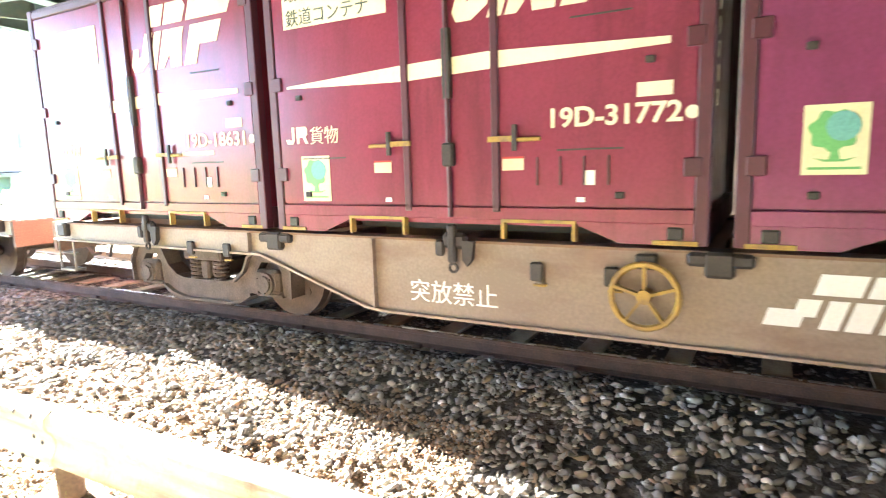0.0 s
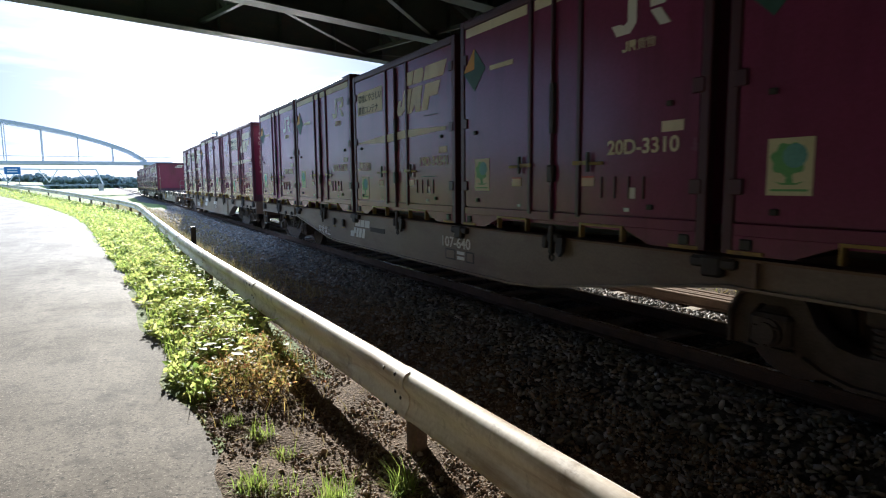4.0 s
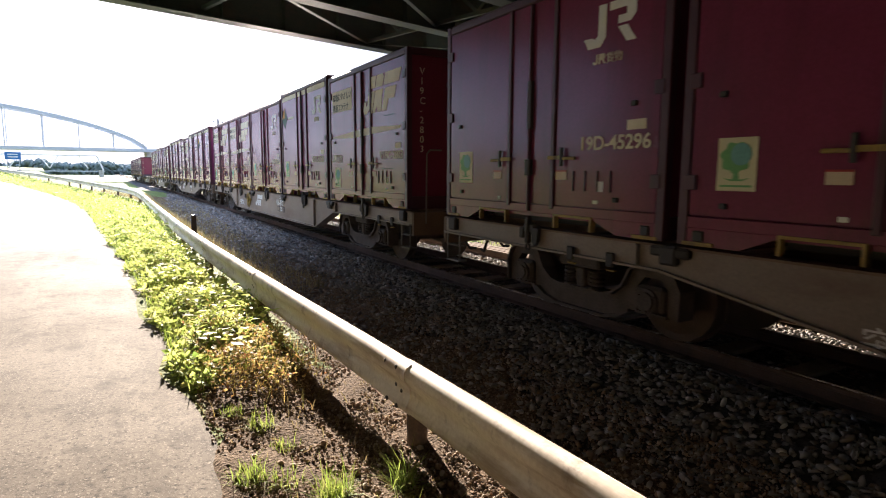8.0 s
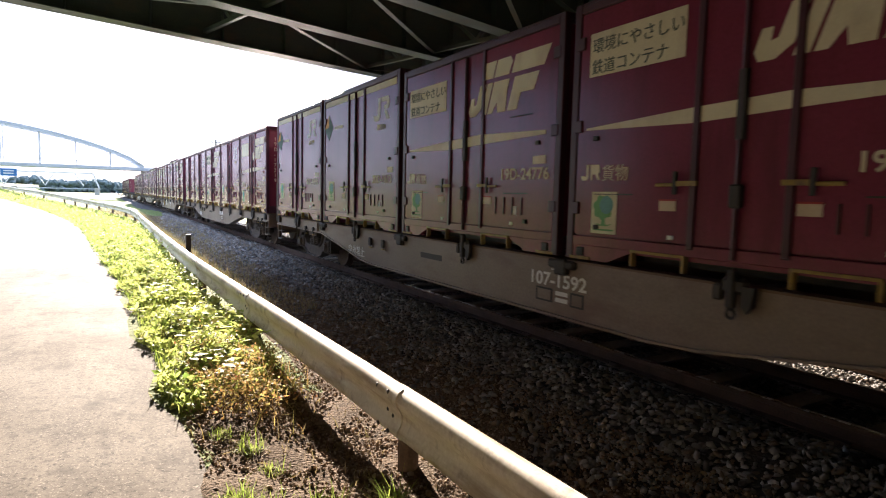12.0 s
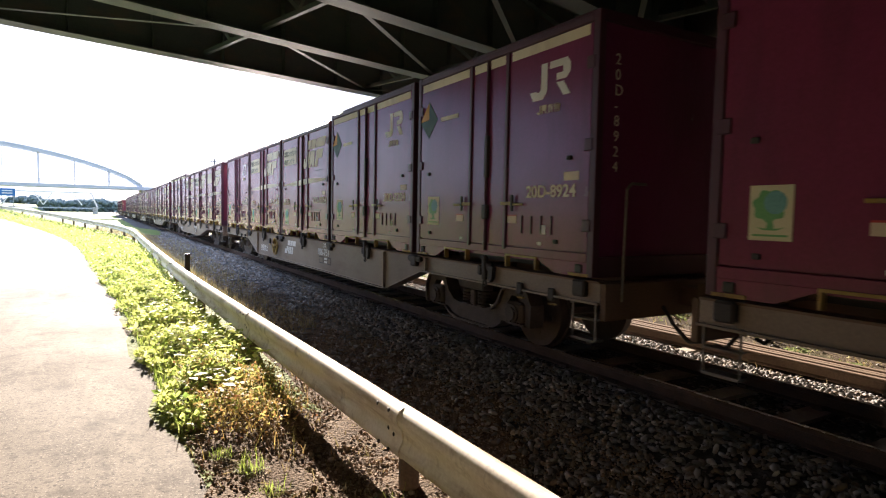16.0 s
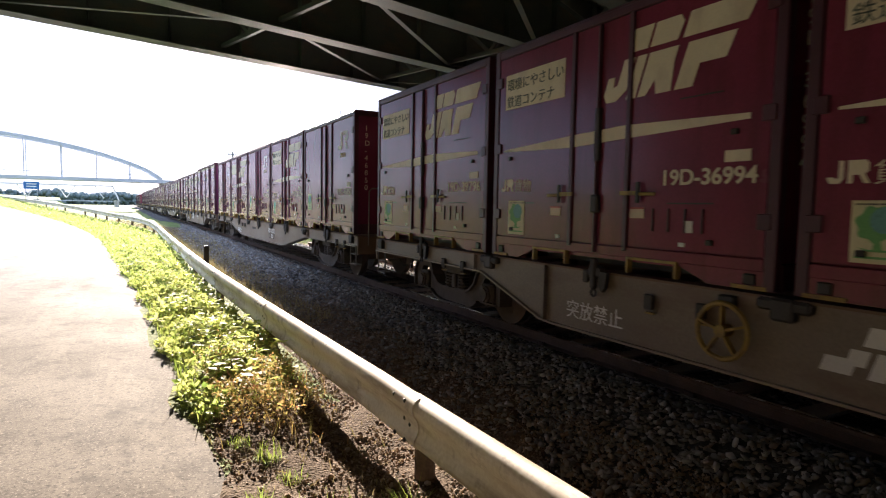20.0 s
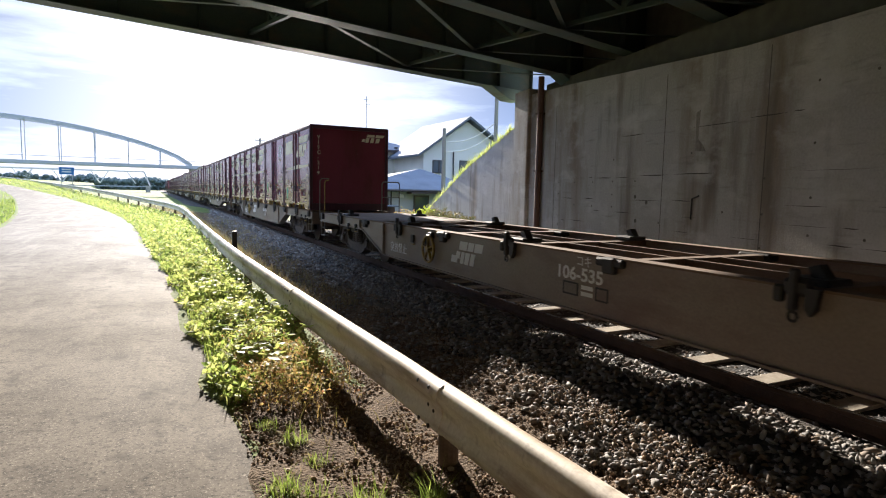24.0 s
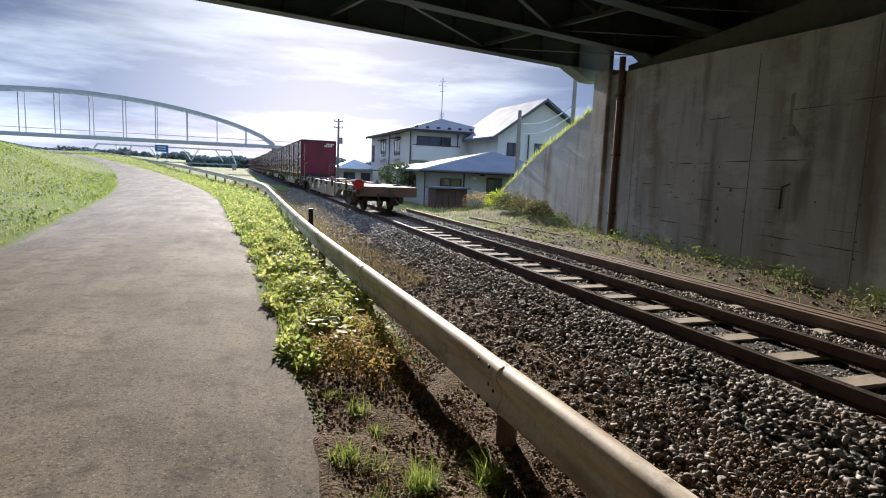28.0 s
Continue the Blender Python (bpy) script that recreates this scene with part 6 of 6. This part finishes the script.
    leaves("wall_weeds", "levee_leaf", np.stack([x, y, ground_z(x, y) + RNG.uniform(0.02, 0.3, len(x))], -1), RNG.uniform(0.03, 0.09, len(x)), "small green weeds against the abutment wall")
    n = 5000
    y = RNG.uniform(17, 34, n)
    x = RNG.uniform(7.2, 11.4, n)
    keep = RNG.uniform(0, 1, n) < clumpy(x, y, 0.9, 3) ** 1.3
    x, y = x[keep], y[keep]
    blades("dry_track_grass", "straw", np.stack([x, y, ground_z(x, y) - 0.02], -1), RNG.uniform(0.08, 0.3, len(x)), RNG.uniform(0.008, 0.016, len(x)), "dry grass between the track and the wall")
    n = 5200
    t = RNG.uniform(0, 1, n) ** 1.25
    yl = 17.45 + 10.7 * t
    zt = np.interp(yl, [16.8, 17.5, 21.74, 26.97, 28.18], [3.8, 3.75, 2.7, 1.05, 0.6])
    p = np.stack([RNG.uniform(0.0, 0.6, n), yl, zt - 0.06], -1) @ np.array(WALL_M.to_3x3()).T + np.array(WALL_M.translation)
    blades("wing_wall_grass", "leaf", p, RNG.uniform(0.1, 0.24, n) * (1 + 1.2 * clumpy(p[:, 1], p[:, 1], 0.5, 5)), RNG.uniform(0.01, 0.02, n), "yellowish grass growing along the wing wall's top")
    # bushes at the foot of the wing wall
    for cx, cy, cz, r, nm, mt, lab, n in ((11.47, 25.1, 0.35, 0.72, "shrub", "shrub_leaf", "bright yellow-green shrub by the wing wall", 900), (10.9, 22.68, 0.2, 0.75, "bush", "scrub", "low brownish green bush at the wing wall's foot", 1300), (10.72, 20.99, 0.15, 0.7, "bush", "scrub", "low dry bush at the wing wall's foot", 800), (10.53, 19.5, 0.15, 0.6, "bush", "scrub", "low brownish green bush at the wing wall's foot", 1000), (11.25, 27.26, 0.2, 0.8, "bush", "dry", "reddish dry bush by the track", 700)):
        th = thing(nm, lab, nm, pose(cx, cy, float(ground_z(cx, cy))))
        st = bmesh.new()
        for i in range(7):
            a = RNG.uniform(0, 6.28)
            rod(st, (0.04 * math.cos(a), 0.04 * math.sin(a), -0.05), (r * 0.6 * math.cos(a), r * 0.6 * math.sin(a), r * RNG.uniform(0.6, 1.1)), 0.012, 5, 0.004)
        part("stems", st, "bark", th)
        v = RNG.normal(0, 1, (n, 3))
        v /= np.linalg.norm(v, axis=1)[:, None]
        v *= (RNG.uniform(0.35, 1, n) ** 0.5 * r)[:, None] * (0.85 + 0.3 * clumpy(v[:, 0] * 2, v[:, 1] * 2, 0.5, cx))[:, None]
        v[:, 2] = np.abs(v[:, 2]) * 0.95 + cz * 0.3
        tagged(part("foliage", scatter("foliage", mt, LEAF_V, LEAF_F, v, turns(n, RNG), np.repeat(RNG.uniform(0.06, 0.13, n)[:, None], 3, 1)), None, th), kind="stuff")


build_plants()


# ---- houses beyond the wall ----
def window(parent, x, y, z, w, h, face, name="window"):
    """face: 'x' looks towards -x, 'y' looks towards -y; x, y, z is the middle of its lower edge."""
    fr, gl = bmesh.new(), bmesh.new()
    if face == "y":
        for a, b, c, d in ((-w / 2, w / 2, 0, 0.06), (-w / 2, w / 2, h - 0.06, h), (-w / 2, -w / 2 + 0.06, 0.06, h - 0.06), (w / 2 - 0.06, w / 2, 0.06, h - 0.06), (-0.03, 0.03, 0.06, h - 0.06)):
            box(fr, x + a, x + b, y - 0.05, y + 0.02, z + c, z + d)
        box(gl, x - w / 2 + 0.05, x + w / 2 - 0.05, y - 0.02, y - 0.005, z + 0.05, z + h - 0.05)
    else:
        for a, b, c, d in ((-w / 2, w / 2, 0, 0.06), (-w / 2, w / 2, h - 0.06, h), (-w / 2, -w / 2 + 0.06, 0.06, h - 0.06), (w / 2 - 0.06, w / 2, 0.06, h - 0.06), (-0.03, 0.03, 0.06, h - 0.06)):
            box(fr, x - 0.05, x + 0.02, y + a, y + b, z + c, z + d)
        box(gl, x - 0.02, x - 0.005, y - w / 2 + 0.05, y + w / 2 - 0.05, z + 0.05, z + h - 0.05)
    p = part(name, fr, "trim_dark", parent)
    part("pane", gl, "glass", p)
    return p


def hip_roof(x0, x1, y0, y1, z, rise, over=0.5, thick=0.14, apex=None):
    x0, x1, y0, y1 = x0 - over, x1 + over, y0 - over, y1 + over
    bm = bmesh.new()
    w, l = x1 - x0, y1 - y0
    k = min(w, l) / 2
    if w > l:
        r0, r1 = (x0 + k, (y0 + y1) / 2, z + rise), (x1 - k - 0.001, (y0 + y1) / 2, z + rise)
    else:
        r0, r1 = ((x0 + x1) / 2, y0 + k, z + rise), ((x0 + x1) / 2, y1 - k - 0.001, z + rise)
    if apex:
        r0, r1 = (apex[0], apex[1], z + rise), (apex[0] + 0.3, apex[1], z + rise)
    v = [bm.verts.new(p) for p in ((x0, y0, z), (x1, y0, z), (x1, y1, z), (x0, y1, z), r0, r1)]
    b = [bm.verts.new((q.co.x, q.co.y, z - thick)) for q in v[:4]]
    if w > l:
        fs = ((0, 1, 5, 4), (1, 2, 5), (2, 3, 4, 5), (3, 0, 4))
    else:
        fs = ((0, 1, 4), (1, 2, 5, 4), (2, 3, 5), (3, 0, 4, 5))
    for f in fs:
        bm.faces.new([v[i] for i in f])
    for i in range(4):
        bm.faces.new((v[i], v[(i + 1) % 4], b[(i + 1) % 4], b[i]))
    bm.faces.new(b[::-1])
    bmesh.ops.recalc_face_normals(bm, faces=bm.faces)
    return bm


def build_houses():
    # two-storey white house with a hipped roof
    h = thing("white_house", "white two-storey house with grey hipped roof and balcony", "house", pose(-0.62, 0, -0.54))
    part("wall", boxes((13.9, 21.5, 46.87, 61.98, 0, 5.45)), "house_wall", h)
    part("roof", hip_roof(13.9, 21.5, 46.87, 61.98, 5.6, 1.35, 0.5), "roof", h)
    part("eaves_board", boxes((13.38, 22.02, 46.36, 46.39, 5.4, 5.62)), "trim_dark", h)
    part("eaves_board", boxes((13.36, 13.39, 46.36, 62.45, 5.4, 5.62)), "trim_dark", h)
    bal = part("balcony", boxes((13.95, 17.9, 46.12, 46.87, 3.1, 3.2), (13.95, 17.9, 46.12, 46.17, 3.2, 4.3), (13.95, 14.01, 46.17, 46.87, 3.2, 4.3), (17.84, 17.9, 46.17, 46.87, 3.2, 4.3)), "house_wall", h)
    part("balcony_rail", boxes((13.9, 17.95, 46.09, 46.2, 4.31, 4.37)), "trim_dark", bal)
    window(h, 15.5, 46.87, 3.6, 2.2, 1.5, "y")
    window(h, 16.9, 46.87, 3.6, 0.9, 1.5, "y")
    window(h, 19.6, 46.87, 3.7, 1.2, 1.2, "y")
    part("awning", boxes((18.7, 20.5, 46.21, 46.87, 5.0, 5.14)), "trim_dark", h)
    window(h, 17.0, 46.87, 0.8, 1.8, 1.3, "y")
    for yy in (51.18, 56.44):
        window(h, 13.9, yy, 3.55, 1.9, 1.35, "x")
        part("window_hood", boxes((13.5, 13.9, yy - 1.15, yy + 1.15, 5.0, 5.12)), "trim_dark", h)
        part("flower_box", boxes((13.6, 13.9, yy - 1.1, yy + 1.1, 3.2, 3.45)), "house_wall", h)
    window(h, 13.9, 60.85, 3.0, 1.1, 1.7, "x")
    window(h, 13.9, 53.91, 0.9, 1.7, 1.2, "x")
    part("porch_roof", boxes((12.9, 13.9, 55.97, 58.6, 2.1, 2.22)), "roof", h)
    for x, yy in ((13.85, 46.77), (17.95, 46.77), (13.82, 53.81)):
        part("downpipe", rod(bmesh.new(), (x, yy, 0), (x, yy, 5.4), 0.05, 8), "trim_dark", h)
    for i in range(8):
        part("snow_guard", boxes((14.2 + i * 0.95, 14.45 + i * 0.95, 46.73, 46.91, 5.78, 5.9)), "black_steel", h)
    dish = bmesh.new()
    rod(dish, (20.6, 46.02, 3.55), (20.6, 45.83, 3.68), 0.05, 14, 0.42)
    part("satellite_dish", dish, "white", h)
    an = part("antenna_mast", rod(bmesh.new(), (17.95, 51.28, 6.6), (17.95, 51.28, 10.6), 0.035, 6), "galv", h)
    for z, w in ((10.3, 0.5), (9.9, 0.8), (9.4, 0.4), (7.5, 0.45)):
        part("antenna_rod", rod(bmesh.new(), (17.95 - w * 0.5, 51.28, z), (17.95 + w * 0.5, 51.28, z), 0.02, 5), "galv", an)
    for k in range(5):
        part("antenna_rod", rod(bmesh.new(), (17.75, 51.28, 7.0 + k * 0.1), (18.15, 51.28, 7.0 + k * 0.1), 0.015, 5), "galv", an)
    # single-storey house with a blue-grey hipped roof
    s = thing("low_house", "single-storey pale house with shiny blue-grey hipped roof", "house", pose(-0.43, 0, -0.48))
    part("wall", boxes((10.6, 18.6, 32.37, 39.41, 0, 2.2)), "house_grey", s)
    part("roof", hip_roof(10.6, 18.6, 32.37, 39.41, 2.26, 1.35, 0.6, apex=(16.1, 35.89)), "roof", s)
    part("gutter", rod(bmesh.new(), (10.0, 31.77, 2.17), (19.2, 31.77, 2.17), 0.06, 8), "trim_dark", s)
    for x in (10.5, 12.9):
        part("downpipe", rod(bmesh.new(), (x, 32.31, 0), (x, 32.31, 2.15), 0.04, 8), "trim_dark", s)
    window(s, 12.1, 32.37, 1.05, 1.3, 0.75, "y")
    window(s, 10.6, 35.19, 1.0, 1.5, 0.9, "x")
    d = part("door", boxes((14.35, 15.35, 32.32, 32.37, 0.0, 1.9)), "trim_dark", s)
    part("pane", boxes((14.45, 15.25, 32.3, 32.32, 0.2, 1.8)), "glass", d)
    part("door_hood", boxes((13.9, 15.8, 31.62, 32.37, 2.0, 2.1)), "trim_dark", s)
    part("vent_hood", boxes((13.35, 13.65, 32.18, 32.37, 1.75, 1.95), bevel=0.03), "white", s)
    # gabled house
    g = thing("gable_house", "pale two-storey house with a steep dark gable", "house", pose(-0.57, 0, -0.46))
    bm = bmesh.new()
    prism(bm, [(18.9, 0), (26.3, 0), (26.3, 5.4), (22.6, 7.6), (18.9, 5.0)], "y", 40.83, 48.99)
    part("wall", bm, "house_wall", g)
    rf = bmesh.new()
    prism(rf, [(18.3, 4.75), (22.6, 7.78), (26.9, 5.05), (26.9, 5.22), (22.6, 7.98), (18.3, 4.92)], "y", 40.36, 49.46)
    part("roof", rf, "roof", g)
    window(g, 20.2, 40.83, 3.55, 1.1, 1.0, "y")
    window(g, 22.7, 40.83, 3.6, 1.5, 1.0, "y")
    part("downpipe", rod(bmesh.new(), (21.4, 40.75, 0), (21.4, 40.75, 5.2), 0.05, 8), "trim_dark", g)
    # distant low house, shed, fence of bins
    f = thing("far_house", "small pale house with a light roof by the track", "house", pose(-0.69, 0, -0.51))
    part("wall", boxes((10.4, 14.5, 61.52, 66.21, 0, 2.1)), "house_wall", f)
    part("roof", hip_roof(10.4, 14.5, 61.52, 66.21, 2.2, 1.0, 0.5), "galv", f)
    window(f, 11.6, 61.52, 0.9, 1.2, 0.9, "y")
    window(f, 13.3, 61.52, 0.9, 1.0, 0.9, "y")
    sh = thing("garden_shed", "dark brown garden shed with flat roof", "shed", pose(-0.36, 0, -0.46))
    part("wall", boxes((10.3, 12.1, 29.84, 31.15, 0, 1.25)), "brown_shed", sh)
    part("roof", boxes((10.15, 12.25, 29.65, 31.34, 1.25, 1.33)), "roof", sh)
    for i in range(5):
        part("board", boxes((10.34 + i * 0.36, 10.64 + i * 0.36, 29.81, 29.84, 0.05, 1.2)), "brown_shed", sh)
    # clipped tree
    t = thing("garden_tree", "round dark green pruned tree by the white house", "tree", pose(9.48, 35.86, -0.45))
    tr = bmesh.new()
    rod(tr, (0, 0, 0), (0.05, 0, 1.2), 0.1, 8, 0.07)
    for i in range(6):
        a = i * 1.05
        rod(tr, (0.04, 0, 0.9), (0.8 * math.cos(a), 0.8 * math.sin(a), 1.7), 0.04, 6, 0.015)
    part("trunk", tr, "bark", t)
    n = 1500
    v = RNG.normal(0, 1, (n, 3))
    v /= np.linalg.norm(v, axis=1)[:, None]
    v *= (RNG.uniform(0.4, 1, n) ** 0.4 * (0.85 + 0.35 * clumpy(v[:, 0], v[:, 1] + v[:, 2], 0.25, 2)))[:, None]
    v = v * np.array([1.25, 1.2, 0.7]) + np.array([0, 0, 1.85])
    tagged(part("crown", scatter("crown", "tree_leaf", LEAF_V, LEAF_F, v, turns(n, RNG), np.repeat(RNG.uniform(0.1, 0.22, n)[:, None], 3, 1)), None, t), kind="stuff")
    # poles and wires
    def utility_pole(x, y, h, lab, arms=True):
        p = thing("utility_pole", lab, "pole", pose(x, y, -0.35))
        part("shaft", rod(bmesh.new(), (0, 0, 0), (0, 0, h), 0.13, 10, 0.09), "pole", p)
        if arms:
            for z in (h - 0.3, h - 0.9):
                part("cross_arm", boxes((-0.45, 0.45, -0.05, 0.05, z, z + 0.08)), "galv", p)
                for xx in (-0.38, 0.38):
                    part("insulator", rod(bmesh.new(), (xx, 0, z + 0.08), (xx, 0, z + 0.22), 0.04, 8), "white", p)
            part("transformer", rod(bmesh.new(), (0.25, 0, h - 2.4), (0.25, 0, h - 1.8), 0.18, 12), "galv", p)
        return p
    utility_pole(9.27, 58.76, 6.8, "concrete utility pole with cross arms and transformer")
    utility_pole(13.24, 27.01, 5.2, "short grey utility pole behind the wing wall", False)
    utility_pole(15.64, 25.98, 7.6, "tall grey utility pole above the bank", False)
    for z0, z1 in ((4.2, 5.2), (3.7, 4.75)):
        w = bmesh.new()
        pts = [Vector((13.25 + 2.39 * i / 8, 27.04 - 1.02 * i / 8, z0 + (z1 - z0) * i / 8 - 0.35 * math.sin(math.pi * i / 8))) for i in range(9)]
        bent(w, pts, 0.03, 5)
        tagged(part("overhead_wire", w, "white"), "pale overhead wire between two poles", "wire")


build_houses()


# ---- far away ----
def build_distance():
    ab = thing("arch_bridge", "long pale steel arch bridge across the distance", "bridge", pose(-34.4, 139.7, -0.4, 0, 0, 1.8))
    half, rise, base = 42.0, 8.55, 6.7
    for yy in (-2.2, 2.2):
        ar = bmesh.new()
        pts = [(half * u, yy, base + rise * (1 - u * u) ** 0.74) for u in np.linspace(-1, 1, 33)]
        for p, q in zip(pts, pts[1:]):
            beam(ar, p, q, 0.5, 0.6)
        part("arch_rib", ar, "far_steel", ab)
        for i in range(-6, 7):
            x = i * 6.0
            z = base + rise * (1 - (x / half) ** 2) ** 0.74
            part("hanger", beam(bmesh.new(), (x, yy, base), (x, yy, z), 0.18, 0.18), "far_steel", ab)
    part("deck", boxes((-60, 47, -2.6, 2.6, 6.0, 6.65)), "far_steel", ab)
    part("railing", boxes((-60, 47, -2.62, -2.55, 7.5, 7.6)), "far_steel", ab)
    for i in range(-6, 7, 2):
        part("cross_tie", boxes((i * 6 - 0.15, i * 6 + 0.15, -2.2, 2.2, base + rise * (1 - (i / 7) ** 2) ** 0.74 - 0.1, base + rise * (1 - (i / 7) ** 2) ** 0.74 + 0.2)), "far_steel", ab)
    for x in (-46, 43.0):
        part("pier", boxes((x - 1.2, x + 1.2, -3, 3, -2, 6.0)), "concrete", ab)
    tb = thing("truss_bridge", "pale trapezoid truss bridge behind the arch bridge", "bridge", pose(-22.37, 214.76, -0.6))
    ends = [(-22.0, 3.5), (-20.0, 7.0), (20.0, 6.9), (21.6, 2.4)]
    ch = bmesh.new()
    for (a, b), (c, d) in zip(ends, ends[1:]):
        beam(ch, (a, 0, b), (c, 0, d), 0.5, 0.45)
    part("upper_chord", ch, "white", tb)
    for i in range(8):
        x = -20 + i * 5.0
        part("diagonal", beam(bmesh.new(), (x, 0, 7.0), (x + (2.5 if i % 2 else -2.5), 0, 3.0), 0.3, 0.3), "white", tb)
    part("lower_chord", boxes((-22, 22, -0.3, 0.3, 2.0, 2.3)), "far_steel", tb)
    for x in (-21, 0, 21):
        part("pier", boxes((x - 0.7, x + 0.7, -1.5, 1.5, -2, 2.5)), "concrete", tb)
    sg = thing("road_sign", "blue road sign on a steel post by the levee road", "sign", pose(-11.39, 103.17, -0.3))
    part("board", boxes((-0.95, 0.95, -0.04, 0.04, 3.45, 4.5), bevel=0.01), "sign_blue", sg)
    for z in (3.75, 4.1):
        part("lettering_bar", boxes((-0.6, 0.6, -0.05, -0.04, z, z + 0.14)), "white", sg)
    zg = float(ground_z(-11.39, 103.17))
    for x in (-0.7, 0.7):
        part("post", rod(bmesh.new(), (x, 0.06, zg - 0.3), (x, 0.06, 4.4), 0.05, 8), "galv", sg)
    # small black marker post beside the barrier
    mp = thing("marker_post", "short dark weathered marker post beside the barrier", "post", pose(1.67, 14.55, 0))
    part("shaft", boxes((-0.055, 0.055, -0.055, 0.055, -0.4, 0.62), bevel=0.012), "black_steel", mp)
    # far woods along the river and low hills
    for x0, x1, y, h, n, lab in ((-60, -28, 178, 3.2, 900, "row of trees beyond the levee, coloured pale with haze"), (-26, 56, 356, 7.0, 2600, "far wood on the river bank, coloured pale with haze"), (-400, 420, 600, 11, 4200, "distant woods on the horizon, coloured pale with haze")):
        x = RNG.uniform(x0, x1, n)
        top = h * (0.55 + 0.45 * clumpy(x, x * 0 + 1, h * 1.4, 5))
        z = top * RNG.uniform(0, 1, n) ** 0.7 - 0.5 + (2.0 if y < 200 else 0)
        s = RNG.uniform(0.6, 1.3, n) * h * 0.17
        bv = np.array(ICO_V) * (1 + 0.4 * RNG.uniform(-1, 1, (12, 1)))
        # the haze over these woods is put into their leaf colour
        me = scatter("far_trees", "hazed_leaf", bv, STONE_F, np.stack([x, y + RNG.uniform(-5, 5, n), z], -1), turns(n, RNG), s[:, None] * RNG.uniform(0.7, 1.2, (n, 3)))
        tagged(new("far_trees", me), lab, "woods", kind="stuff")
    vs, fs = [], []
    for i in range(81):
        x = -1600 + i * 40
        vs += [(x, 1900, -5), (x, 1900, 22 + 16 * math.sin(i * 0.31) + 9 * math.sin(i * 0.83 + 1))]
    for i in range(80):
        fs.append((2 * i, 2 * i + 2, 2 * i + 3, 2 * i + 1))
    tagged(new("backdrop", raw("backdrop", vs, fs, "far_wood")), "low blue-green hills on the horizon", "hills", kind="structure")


build_distance()


def motions():
    times = [i * 1.0 for i in range(29)]
    for ob, off, z in CARRIED:
        walk(ob, [(t, pose(TRACK_X, train_s(t) + off, z)) for t in times])
    turn = [i * 2 / FPS for i in range(int(28 * FPS / 2) + 1)]
    for k, ob in enumerate(SPIN):
        place = ob.matrix_basis.translation.copy()
        walk(ob, [(t, Matrix.Translation(place) @ Matrix.Rotation(-(train_s(t) - train_s(0)) / 0.43, 4, "X")) for t in turn])


motions()
